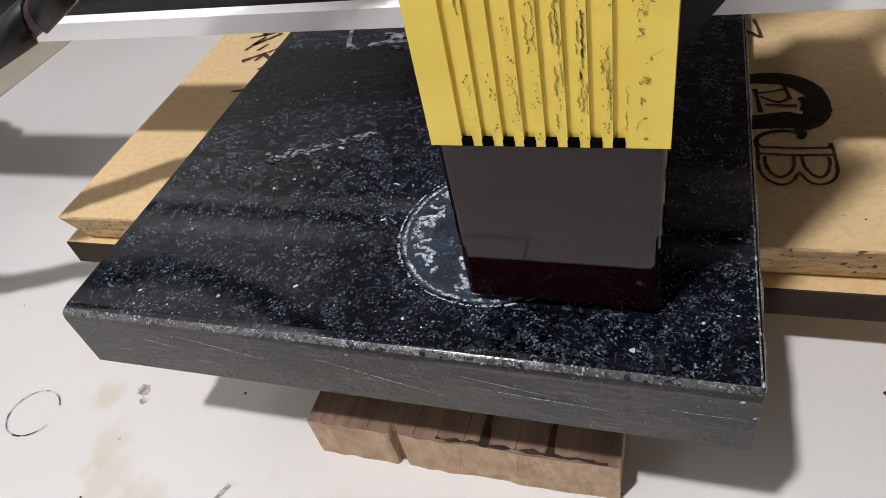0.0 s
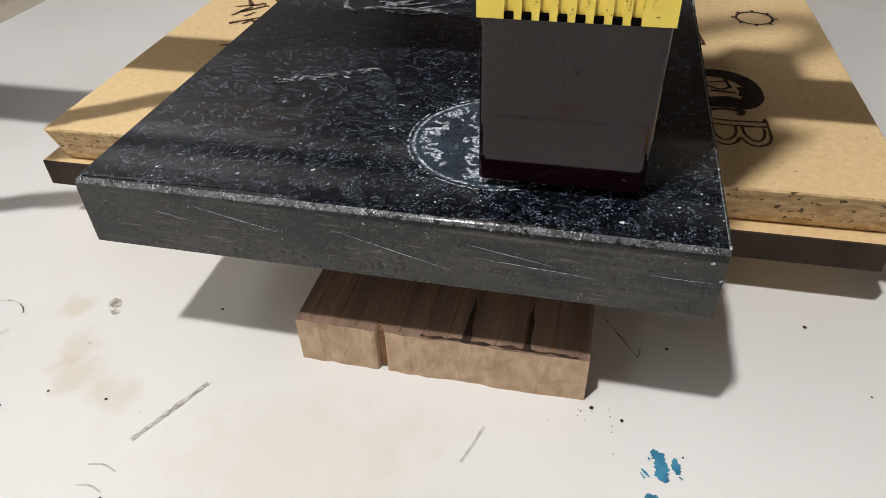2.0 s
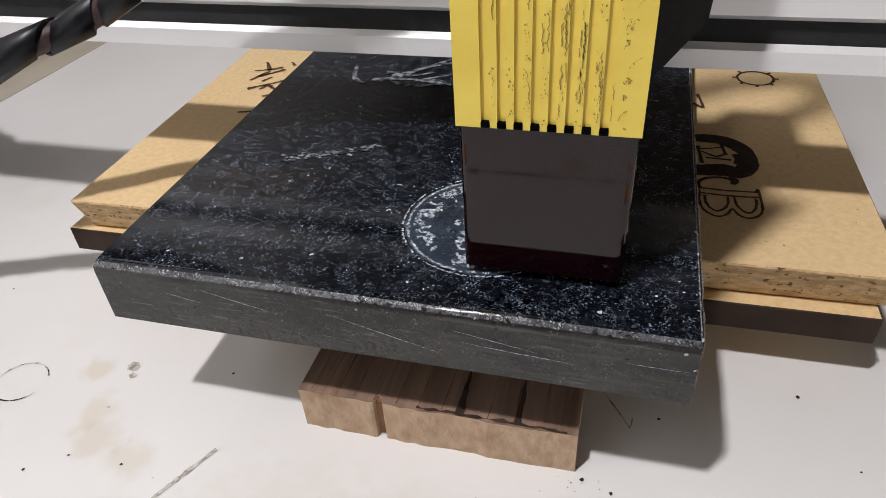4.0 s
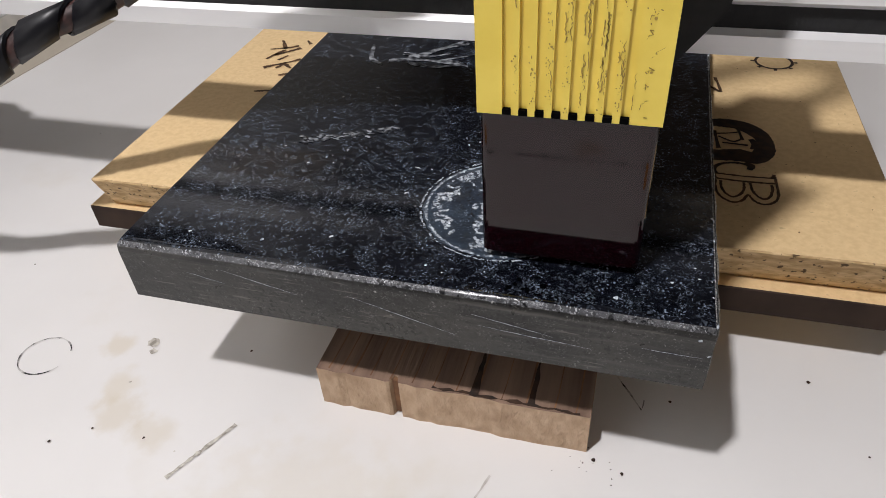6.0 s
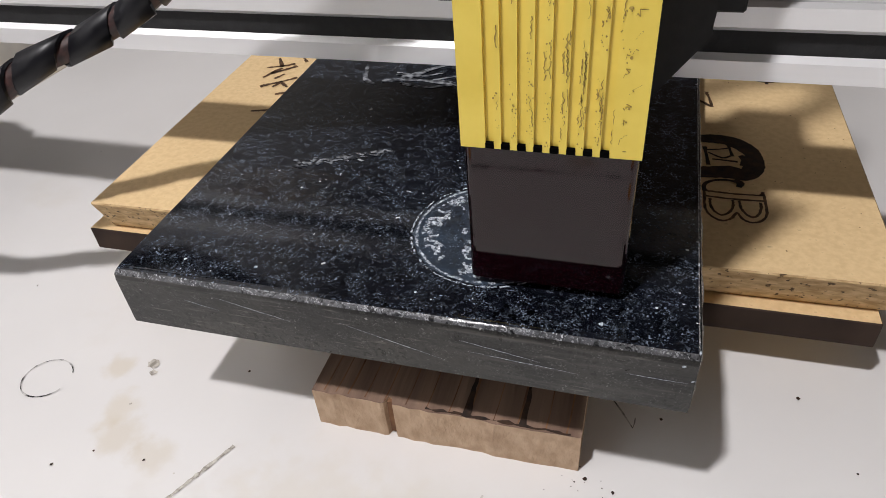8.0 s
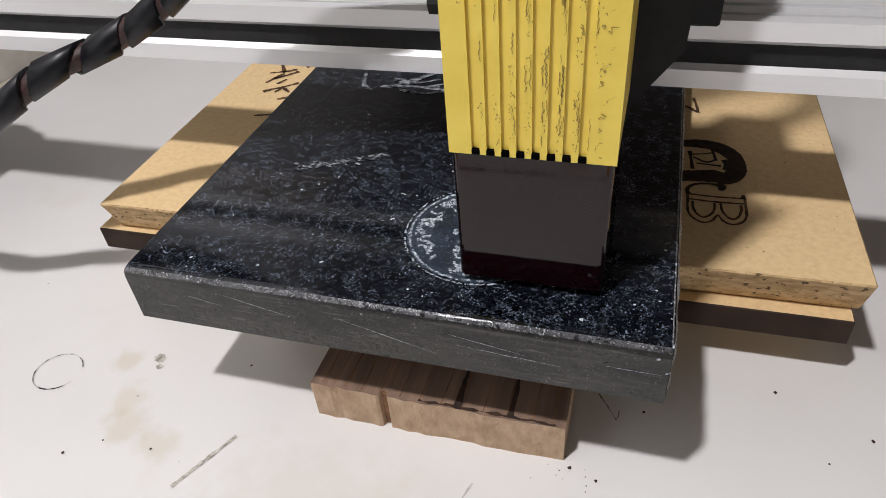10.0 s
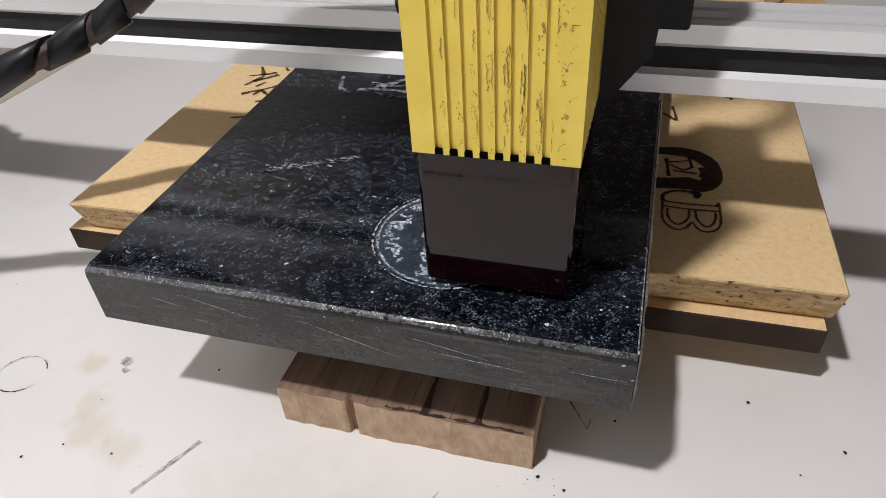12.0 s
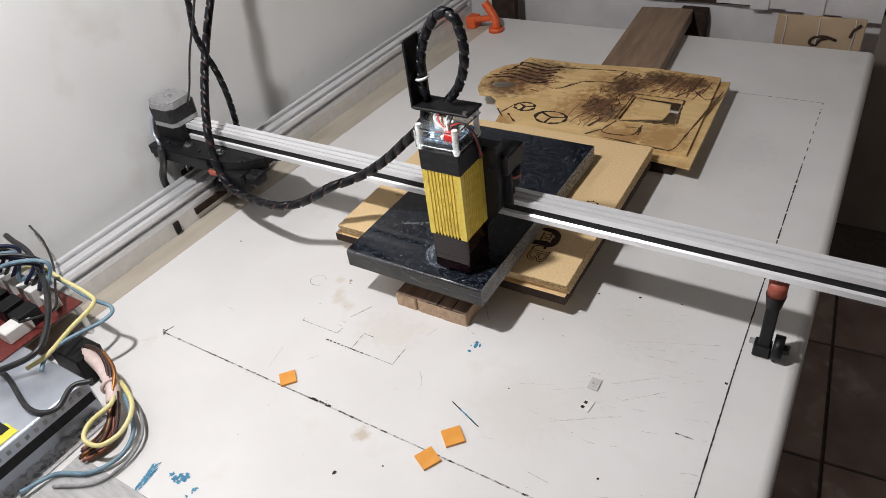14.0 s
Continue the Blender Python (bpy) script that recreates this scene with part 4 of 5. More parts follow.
for z in (0.155,):
    part("bolt", cyl(B(), (0.026, 0.0178, z), (0.026, 0.0193, z), 0.0018, 10), M_BELT, head)


# ---- cables ----
def wrapped(name, pts, r, label, pitch=0.0200, width=0.0166, steps=10, core=None):
    e = thing(name, label, "cable")
    line = spline(pts, steps)
    part("core", tube(B(), line, r * 0.78, 10), core or M_WIRE, e, "wires inside the wrap")
    part("spiral_wrap", spiral(B(), line, r * 0.8, pitch, width), M_WRAP, e, "black spiral wrap")
    return e


wrapped("drag_cable", [(-0.307, 0.199, 0.251), (-0.302, 0.188, 0.243), (-0.292, 0.164, 0.225), (-0.276, 0.133, 0.201), (-0.256, 0.100, 0.176), (-0.236, 0.068, 0.143), (-0.224, 0.050, 0.111), (-0.219, 0.046, 0.077), (-0.199, 0.042, 0.058),
                       (-0.1500, 0.031, 0.0610), (-0.1110, 0.026, 0.0680), (-0.0860, 0.032, 0.0735), (-0.0625, 0.0352, 0.0865), (-0.0432, 0.0430, 0.0980), (-0.0268, 0.0520, 0.1035), (-0.0080, 0.0560, 0.1130),
                       (0.012, 0.0560, 0.1270), (0.034, 0.054, 0.1450), (0.054, 0.051, 0.1635), (0.073, 0.047, 0.1810), (0.085, 0.045, 0.196), (0.0890, 0.045, 0.2085)], 0.0049, "black spiral-wrapped cable drooping to the laser head", 0.0190, 0.0160)
loop = wrapped("loop_cable", [(0.0945, 0.046, 0.2155), (0.0925, 0.046, 0.232), (0.0935, 0.046, 0.247), (0.097, 0.046, 0.262), (0.104, 0.046, 0.276), (0.113, 0.046, 0.287), (0.122, 0.046, 0.291),
                       (0.131, 0.046, 0.285), (0.1355, 0.046, 0.268), (0.134, 0.046, 0.249), (0.127, 0.046, 0.231), (0.117, 0.046, 0.2185)], 0.0040, "black spiral-wrapped cable looped above the laser head", 0.011, 0.0092, 10, M_BLACKW)
loop.location.x = -0.0045
tie = B()
tube(tie, [Vector((0.0883 + 0.0052 * math.cos(a), 0.046 + 0.0052 * math.sin(a), 0.2345 + 0.001 * math.cos(a))) for a in [2 * math.pi * k / 20 for k in range(21)]], 0.0012, 6)
tagged(link("cable_tie", tie, M_WHITE), "white cable tie round the looped cable", "cable tie")
wrapped("motor_cable", [(-0.257, 0.112, 0.300), (-0.260, 0.112, 0.254), (-0.269, 0.113, 0.215), (-0.265, 0.114, 0.189), (-0.255, 0.114, 0.166), (-0.248, 0.113, 0.135), (-0.250, 0.113, 0.094), (-0.262, 0.113, 0.080)], 0.0036, "black wrapped cable hanging behind the beam", 0.014, 0.012, 10, M_BLACKW)
wrapped("hanging_cable", [(-0.316, 0.240, 0.350), (-0.314, 0.222, 0.305), (-0.308, 0.2005, 0.2535)], 0.0046, "black wrapped cable coming down from above")
thin = thing("thin_wire", "thin black wire hanging beside the motor", "wire")
part("insulation", tube(B(), spline([(-0.18, 0.08, 0.32), (-0.209, 0.08, 0.264), (-0.245, 0.08, 0.205), (-0.270, 0.082, 0.160), (-0.292, 0.086, 0.132)], 8), 0.0012, 6), M_BLACKW, thin)

# ---- stepper motor and side carriage ----
mx, my = -0.3185, 0.083
motor = thing("stepper_motor", "silver and black square stepper motor at the beam end", "motor", place=pose(mx, my, 0))


def octagon(h, c):
    return [(h, -h + c), (h, h - c), (h - c, h), (-h + c, h), (-h, h - c), (-h, -h + c), (-h + c, -h), (h - c, -h)]


for name, z0, z1, m, c, h in (("bottom_end", 0.1092, 0.1148, M_MOTOR, 0.006, 0.0208), ("motor_body", 0.1148, 0.1318, M_LAMINATION, 0.0045, 0.0205), ("top_end", 0.1318, 0.1400, M_MOTOR, 0.008, 0.0208)):
    bm = prism(B(), octagon(h, c), lambda u, v, s, z0=z0: Vector((u, v, z0 + s)), z1 - z0)
    if name == "top_end":
        bmesh.ops.bevel(bm, geom=[e for e in bm.edges if all(v.co.z > 0.1399 for v in e.verts)], offset=0.0015, segments=2, affect="EDGES")
    part(name, bm, m, motor)
part("shaft_hub", cyl(B(), (0, 0, 0.1400), (0, 0, 0.1412), 0.0045, 18), M_STEEL, motor, "bright shaft hub")
for sx in (-0.0155, 0.0155):
    for sy in (-0.0155, 0.0155):
        part("screw", cyl(B(), (sx, sy, 0.1395), (sx, sy, 0.1406), 0.0018, 10), M_STEEL, motor)
part("pulley", cyl(B(), (0, -0.006, 0.094), (0, -0.006, 0.1092), 0.006, 18), M_STEEL, motor)
part("lead", tube(B(), spline([(-0.0205, -0.010, 0.123), (-0.0225, -0.018, 0.115), (-0.019, -0.026, 0.098), (-0.010, -0.030, 0.090), (-0.008, -0.030, 0.075)], 6), 0.0022, 8), M_PSU, motor, "grey motor lead")

car = thing("side_carriage", "black printed carriage riding on the side rail", "carriage")
bm = prism(B(), [(-0.341, 0.046), (-0.255, 0.046), (-0.212, 0.050), (-0.190, 0.058), (-0.172, 0.074), (-0.172, 0.104), (-0.195, 0.118), (-0.341, 0.118)], lambda u, v, s: Vector((u, v, 0.0765 + s)), 0.0115)
part("plate", bm, M_BLACK, car)
bm = B()
box(bm, -0.341, -0.300, 0.060, 0.106, 0.0880, 0.0888, 0.0002, 1)
part("motor_mount", bm, M_BLACK, car)
bm = B()
box(bm, -0.341, -0.296, 0.0665, 0.0755, 0.0890, 0.1090, 0.001, 1)
part("mount_side", bm, M_BLACK, car)
for bx in (-0.288, -0.233):
    part("washer", cyl(B(), (bx, 0.064, 0.0880), (bx, 0.064, 0.0890), 0.0058, 20), M_STEEL, car)
    part("nut", cyl(B(), (bx, 0.064, 0.0890), (bx, 0.064, 0.0925), 0.0036, 6), M_STEEL, car, "bright hexagon nut")
for bx in (-0.2655, -0.3285):
    for by in (0.078, 0.114):
        part("wheel", cyl(B(), (bx, by, 0.0250), (bx, by, 0.0350), 0.0112 if bx > -0.3 else 0.0105, 24), M_BLACK, car, "", True)
        part("axle", cyl(B(), (bx, by, 0.0350), (bx, by, 0.0765), 0.0026, 12), M_STEEL, car)
part("front_wall", box(B(), -0.335, -0.236, 0.0440, 0.0462, 0.0735, 0.0870, 0.0006, 1), M_BLACK, car)
for bx in (-0.318, -0.262, -0.192):
    part("screw_head", cyl(B(), (bx, 0.058, 0.0880), (bx, 0.058, 0.0900), 0.0026, 12), M_BELT, car)
part("end_wheel", cyl(B(), (-0.182, 0.078, 0.069), (-0.182, 0.078, 0.0766), 0.0085, 20), M_BLACK, car, "", True)
part("end_wheel", cyl(B(), (-0.186, 0.110, 0.066), (-0.186, 0.110, 0.0764), 0.0085, 20), M_BLACK, car, "", True)
part("pulley_guard", box(B(), -0.204, -0.178, 0.0660, 0.0750, 0.0880, 0.0886, 0.0002, 1), M_BLACK, car)
part("end_cap", box(B(), -0.186, -0.166, 0.050, 0.070, 0.062, 0.0764, 0.004, 2), M_BLACK, car)
part("cable_lug", box(B(), -0.226, -0.186, 0.0470, 0.064, 0.050, 0.0764, 0.003, 2), M_BLACK, car)
part("red_clip", box(B(), -0.236, -0.222, 0.0420, 0.0466, 0.070, 0.0765, 0.001, 1), M_ORANGE_DULL, car, "small dull red clip")
part("cable_tie", box(B(), -0.222, -0.214, 0.0415, 0.0465, 0.0645, 0.0672, 0.0008, 1), M_STEEL, car)
part("cord", tube(B(), spline([(-0.311, 0.0425, 0.092), (-0.313, 0.0390, 0.072), (-0.326, 0.040, 0.052), (-0.336, 0.044, 0.034), (-0.340, 0.050, 0.010)], 6), 0.0045, 8), M_BLACKW, car, "thick black cord")
part("foot_block", box(B(), -0.2755, -0.2735, 0.031, 0.084, 0.0095, 0.0185), M_LAM_DARK, rail, "dark strip on the rail base")
part("tape_square", box(B(), -0.2755, -0.2735, -0.004, 0.004, 0.0035, 0.0185), M_BLACK, rail, "small black tape square")
for ob in list(rail.children)[-2:]:
    ob.matrix_parent_inverse = RAIL.inverted()

# ---- support wheel under the free end of the beam ----
leg = thing("support_leg", "black printed leg with roller and dull red cap under the beam", "support leg", place=pose(0.381, 0.085, 0))
bm = B()
cyl(bm, (-0.0005, 0, 0.0690), (-0.0005, 0, 0.0825), 0.0075, 24)
part("cap", bm, M_ORANGE_DULL, leg, "dull red rounded cap", True)
bm = B()
cyl(bm, (-0.0005, 0, 0.0555), (-0.0005, 0, 0.0690), 0.0060, 24, 0.0080)
box(bm, -0.0055, 0.0045, -0.0045, 0.0045, 0.004, 0.057, 0.001, 1)
part("strut", bm, M_BLACK, leg)
part("foot", box(B(), -0.0085, 0.0055, -0.0065, 0.0065, 0.0005, 0.0125, 0.001, 1), M_BLACK, leg)
part("roller", cyl(B(), (0.0065, 0, 0.0115), (0.0145, 0, 0.0115), 0.0112, 26), M_BLACK, leg, "", True)
part("hub", cyl(B(), (0.0145, 0, 0.0115), (0.0195, 0, 0.0115), 0.0045, 6), M_BLACK, leg)
part("axle_nut", cyl(B(), (-0.0125, 0, 0.0115), (-0.0085, 0, 0.0115), 0.0026, 8), M_STEEL, leg, "bright axle nut")

# ---- burnt plywood sheet and plank ----
plank = tagged(link("plank", box(B(), -0.040, 0.047, -0.46, 0.0, 0.0, 0.022, 0.001, 1), M_PLANK), "grey-brown wood plank reaching past the table edge", "plank")
plank.matrix_world = pose(0.070, 0.822, 0.0002, 0, 0, 4.5)
ZP = 0.0262
outl = [(0.227, 0.562), (0.135, 0.567), (0.025, 0.553), (-0.062, 0.553), (-0.069, 0.528), (-0.086, 0.514), (-0.097, 0.492), (-0.099, 0.462), (-0.090, 0.432), (-0.078, 0.414), (-0.062, 0.418), (-0.047, 0.408), (-0.040, 0.392), (-0.022, 0.377), (-0.014, 0.340), (-0.012, 0.345), (0.240, 0.345)]
hole = [(0.134, 0.476), (0.198, 0.476), (0.206, 0.412), (0.135, 0.402)]
eye = [(-0.058 + 0.020 * math.cos(a), 0.455 + 0.013 * math.sin(a)) for a in [2 * math.pi * k / 20 for k in range(20)]]
ply = tagged(link("plywood_sheet", sheet(B(), outl, [hole, eye], ZP - 0.0036, ZP), M_PLY), "thin tan plywood sheet with laser-burnt cuts and char marks", "plywood")
low = tagged(link("plywood_offcut", sheet(B(), [(0.190, 0.330), (0.250, 0.324), (0.240, 0.560), (0.214, 0.556), (0.214, 0.390), (0.190, 0.385)], [], 0.0185, 0.0223), M_PLY), "second tan plywood sheet under the burnt one", "plywood")
sp = tagged(link("spacer_block", box(B(), 0.185, 0.228, 0.335, 0.385, 0.0, 0.0185, 0.001, 1), M_LAM_DARK), "dark wooden spacer under the plywood", "wood block")
rng = random.Random(31)
def burnt(pts, w, smooth=6, m=None):
    line = spline([(*p, 0) for p in pts], smooth) if smooth else pts
    part("burnt_line", stroke(B(), line, 0.85 * w, ZP, 0.0002, 0.7, rng), m or M_BURN_SOFT, ply)


for cx, cy, rx, ry in ((0.004, 0.397, 0.0145, 0.012), (0.051, 0.379, 0.0215, 0.0165)):
    burnt([(cx + rx * math.cos(a), cy + ry * math.sin(a)) for a in [2 * math.pi * k / 30 for k in range(31)]], 0.0042, 0, M_BURN)
    for a in (0.4, 2.5, 4.6):
        burnt([(cx, cy), (cx + rx * math.cos(a), cy + ry * math.sin(a))], 0.0034, 0, M_BURN)
for pts in ([(-0.055, 0.545), (0.000, 0.532), (0.060, 0.540), (0.098, 0.545)], [(0.098, 0.545), (0.090, 0.515)], [(0.030, 0.468), (0.050, 0.494), (0.120, 0.510)], [(0.05, 0.494), (0.03, 0.468), (0.02, 0.462)],
            [(0.240, 0.520), (0.228, 0.40), (0.222, 0.352), (0.205, 0.347), (0.135, 0.352)], [(0.135, 0.398), (0.128, 0.365), (0.165, 0.368), (0.170, 0.398)], [(0.15, 0.385), (0.17, 0.388), (0.172, 0.37)],
            [(0.205, 0.51), (0.225, 0.49), (0.236, 0.50)], [(-0.03, 0.38), (-0.012, 0.36)], [(-0.012, 0.40), (-0.02, 0.372)], [(-0.01, 0.372), (0.01, 0.352)], [(0.075, 0.455), (0.095, 0.44), (0.08, 0.42)],
            [(0.132, 0.479), (0.165, 0.4795), (0.200, 0.479)], [(0.2005, 0.479), (0.2035, 0.445), (0.2085, 0.412)], [(0.131, 0.402), (0.132, 0.44), (0.1315, 0.478)], [(0.134, 0.3995), (0.17, 0.405), (0.207, 0.4095)],
            [(0.15, 0.49), (0.17, 0.52), (0.175, 0.55)], [(0.185, 0.485), (0.20, 0.515), (0.205, 0.555)], [(0.125, 0.37), (0.11, 0.352)]):
    burnt(pts, 0.0028)
for k in range(6):
    y0 = 0.470 + 0.011 * k
    burnt([(-0.094 + 0.006 * k, y0 - 0.004), (-0.060, y0 + 0.008), (-0.020, y0), (0.002, y0 + 0.01)], 0.0046, 6, M_BURN)
def on_ply(x, y):
    """On the sheet, clear of its cut-outs."""
    return -0.085 < x < 0.222 and 0.352 < y < 0.548 and not (0.130 < x < 0.210 and 0.398 < y < 0.482) and ((x + 0.058) / 0.022) ** 2 + ((y - 0.455) / 0.015) ** 2 > 1


for m, count, seed in ((M_SCORCH, 150, 61), (M_BURN_SOFT, 34, 62)):
    # char rubbed along the grain of the plank that lies beside it
    bm, rng = B(), random.Random(seed)
    for k in range(count):
        pick = rng.random()
        if pick < 0.46:
            f = rng.random()
            x, y, a = 0.098 + rng.gauss(0, 0.013) + 0.030 * f, 0.385 + 0.150 * f + rng.gauss(0, 0.008), 1.32 + rng.gauss(0, 0.22)
        elif pick < 0.82:
            x, y, a = rng.gauss(0.172, 0.026), rng.gauss(0.522, 0.016), 1.36 + rng.gauss(0, 0.12)
        else:
            x, y, a = rng.gauss(-0.025, 0.030), rng.gauss(0.480, 0.022), 0.15 + rng.gauss(0, 0.3)
        l = rng.uniform(0.006, 0.040)
        pts = [(x + (q - 0.5) * l * math.cos(a) + rng.gauss(0, 0.0006), y + (q - 0.5) * l * math.sin(a) + rng.gauss(0, 0.0006)) for q in (0, 0.33, 0.67, 1)]
        if all(on_ply(*p) for p in pts):
            stroke(bm, pts, rng.uniform(0.0006, 0.0026), ZP, 0.00010 + 0.0000004 * k, 0.7, rng)
    tagged(part("char_patch", bm, m, ply, "brown char rubbed along the grain"), kind="stuff")
rng = random.Random(63)
bm = B()
sheet(bm, [(0.136, 0.472), (0.185, 0.468), (0.190, 0.445), (0.188, 0.424), (0.137, 0.408)], [], 0.0224, 0.0238)
part("loose_cutout", bm, M_PLY, ply, "loose cut-out piece in the window")
bm = B()
for k in range(9):
    x = 0.112 + 0.007 * k
    stroke(bm, [(x - 0.012, 0.37 + 0.004 * k), (x + 0.01, 0.535)], 0.0009, ZP, 0.00016, 0.6, rng) if not 0.118 < x < 0.2 else None
for k in range(30):
    x, y = rng.uniform(0.085, 0.125), rng.uniform(0.37, 0.53)
    stroke(bm, [(x, y), (x + rng.uniform(-0.012, 0.012), y + rng.uniform(0.004, 0.02))], 0.0010, ZP, 0.00024, 0.4, rng)
part("burnt_scribble", bm, M_BURN, ply, "thin burnt scribbles")

# ---- marks on the table ----
rng = random.Random(41)


def mark(m, label, *lines, w=0.0008):
    """Each line is one connected uneven pencil stroke."""
    for ln in lines:
        pts = []
        for a, b in zip(ln, ln[1:]):
            n = max(2, int(math.hypot(b[0] - a[0], b[1] - a[1]) / 0.0025))
            pts += [(a[0] + (b[0] - a[0]) * i / n + rng.uniform(-1, 1) * 0.00012, a[1] + (b[1] - a[1]) * i / n + rng.uniform(-1, 1) * 0.00012) for i in range(n)]
        part("pencil_line", stroke(B(), pts + [ln[-1]], w, 0.0, 0.0002, 0.3, rng), m, table, label)


mark(M_PENCIL, "long dark layout line", [(-0.154, -0.131), (0.300, -0.132)], [(-0.157, -0.128), (-0.150, -0.134)], [(-0.150, -0.120), (-0.154, -0.131)], w=0.0014)
def dashes(m, label, a, b, w, on, off):
    """A line drawn in uneven dashes."""
    bm, p, q = B(), Vector((*a, 0)), Vector((*b, 0))
    d, run = (q - p).normalized(), 0.0
    while run < (q - p).length:
        l = on * rng.uniform(0.3, 1.7)
        n = max(2, int(l / 0.0015))
        stroke(bm, [tuple((p + d * min(run + l * i / n, (q - p).length))[:2]) for i in range(n + 1)], w, 0.0, 0.0002, 0.5, rng)
        run += l + off * rng.uniform(0.4, 1.6)
    part("dashed_line", bm, m, table, label)


mark(M_INK, "long dark layout line", [(0.3625, 0.20), (0.3645, 0.05), (0.3685, -0.12)], w=0.0012)
dashes(M_INK, "broken dark layout line", (0.358, 0.578), (0.3595, 0.40), 0.0011, 0.008, 0.010)
dashes(M_INK, "broken dark layout line", (0.3595, 0.40), (0.3625, 0.20), 0.0013, 0.016, 0.0025)
dashes(M_INK, "dark blotches along the layout line", (0.046, -0.1305), (0.071, -0.1305), 0.0018, 0.006, 0.002)
mark(M_PENCIL, "dark layout line", [(0.358, 0.578), (0.244, 0.577)], w=0.0010)
mark(M_PENCIL, "small drawn corner", [(-0.029, -0.055), (0.016, -0.055), (0.0165, -0.047)], [(-0.029, -0.055), (-0.029, -0.051)], w=0.0006)
mark(M_PENCIL, "small drawn square", [(0.053, -0.044), (0.041, -0.044), (0.042, -0.066), (0.090, -0.066), (0.090, -0.044)], w=0.0007)
dashes(M_INK, "dotted short line", (0.011, -0.0662), (0.056, -0.0662), 0.0012, 0.0022, 0.0018)
mark(M_PENCIL, "short stray line", [(0.132, 0.040), (0.143, 0.024), (0.1435, 0.028)], w=0.0005)
mark(M_PENCIL, "short stray lines", [(0.339, -0.029), (0.353, -0.029)], w=0.0013)
mark(M_INK, "dark end of a scratch", [(0.1625, -0.0790), (0.1740, -0.0835)], [(0.1840, -0.0880), (0.1960, -0.0925)], w=0.0009)
mark(M_PAINT, "thin blue scratch", [(0.166, -0.0806), (0.194, -0.0918)], w=0.0011)
mark(M_FAINT, "faint stray lines", [(0.249, -0.113), (0.269, -0.115)], [(-0.022, -0.093), (-0.017, -0.119)], [(0.012, -0.095), (0.018, -0.087)], [(-0.117, -0.073), (-0.108, -0.075)], 
     [(-0.165, -0.15), (-0.155, -0.14)], [(0.1179, -0.0620), (0.1245, -0.0690), (0.1285, -0.0760), (0.1290, -0.0810)], [(0.1077, -0.0905), (0.1106, -0.0881)], [(0.10, -0.02), (0.104, -0.008)], w=0.0006)
LONG = [(0.2694, 0.0500, 0.3470, 0.0790), (0.2319, -0.0315, 0.2584, -0.0163), (0.2770, -0.0027, 0.3139, 0.0229), (0.2855, -0.0150, 0.2916, -0.0163), (0.2915, -0.0156, 0.3199, 0.0074), (0.2452, -0.0625, 0.2895, -0.0355),
        (0.2918, 0.0405, 0.3222, 0.0439), (0.3152, -0.0391, 0.3281, -0.0356), (0.3424, -0.0125, 0.3536, -0.0095), (0.2051, -0.0365, 0.2341, -0.0243), (0.3002, -0.0210, 0.3122, -0.0190), (0.2880, -0.0370, 0.2960, -0.0320)]
for k, (x0, y0, x1, y1) in enumerate(LONG):
    bm = B()
    n = max(4, int(math.hypot(x1 - x0, y1 - y0) / 0.003))
    stroke(bm, [(x0 + (x1 - x0) * i / n + rng.gauss(0, 0.0001), y0 + (y1 - y0) * i / n + rng.gauss(0, 0.0001)) for i in range(n + 1)], 0.0005, 0, 0.00018 + 0.000002 * k, 0.8, rng)
    part("long_scratch", bm, M_FAINT, table, "long faint scratch")
bm = B()
for k in range(70):
    x, y = (rng.gauss(0.285, 0.040), rng.gauss(0.01, 0.050)) if k < 52 else (rng.uniform(0.16, 0.38), rng.uniform(-0.2, 0.3))
    a, l = rng.gauss(0.30, 0.14) if rng.random() < 0.9 else rng.uniform(0, 3.1), rng.uniform(0.002, 0.013)
    if 0.19 < x < 0.385 and not (x < 0.24 and y > 0.03):
        bow = rng.uniform(-0.08, 0.08) * l
        stroke(bm, [(x, y), (x + 0.5 * l * math.cos(a) - bow * math.sin(a), y + 0.5 * l * math.sin(a) + bow * math.cos(a)), (x + l * math.cos(a), y + l * math.sin(a))], rng.uniform(0.0002, 0.0004), 0, 0.00022 + 0.000002 * k, 0.7, rng)
tagged(part("scratch", bm, M_FAINT, table, "fine grey scratches and pencil ticks"), kind="stuff")
bm = B()
for cx, cy, r, a0, a1 in ((-0.0545, 0.0015, 0.0088, 0.5, 5.9),):
    stroke(bm, [(cx + r * math.cos(a0 + (a1 - a0) * k / 30), cy + 0.95 * r * math.sin(a0 + (a1 - a0) * k / 30)) for k in range(31)], 0.0005, 0, 0.0002, 0.6, rng)
part("pencil_ring", bm, M_PENCIL, table, "thin pencil ring")
bm = B()
for y in (-0.0455, -0.0395):
    stroke(bm, spline([(0.008, y, 0), (0.012, y + 0.0007, 0), (0.016, y - 0.0005, 0)], 5), 0.0005, 0, 0.0002)
part("pencil_arc", bm, M_FAINT, table, "faint small arcs")
bm = B()
n = 18
stroke(bm, [(0.0145 + 0.0108 * k / n, -0.0305 + 0.0215 * k / n) for k in range(n + 1)], 0.0014, 0, 0.0002, 0.5, rng)
part("grey_streak", bm, M_DIRT, table, "grey-brown rubbed streak")
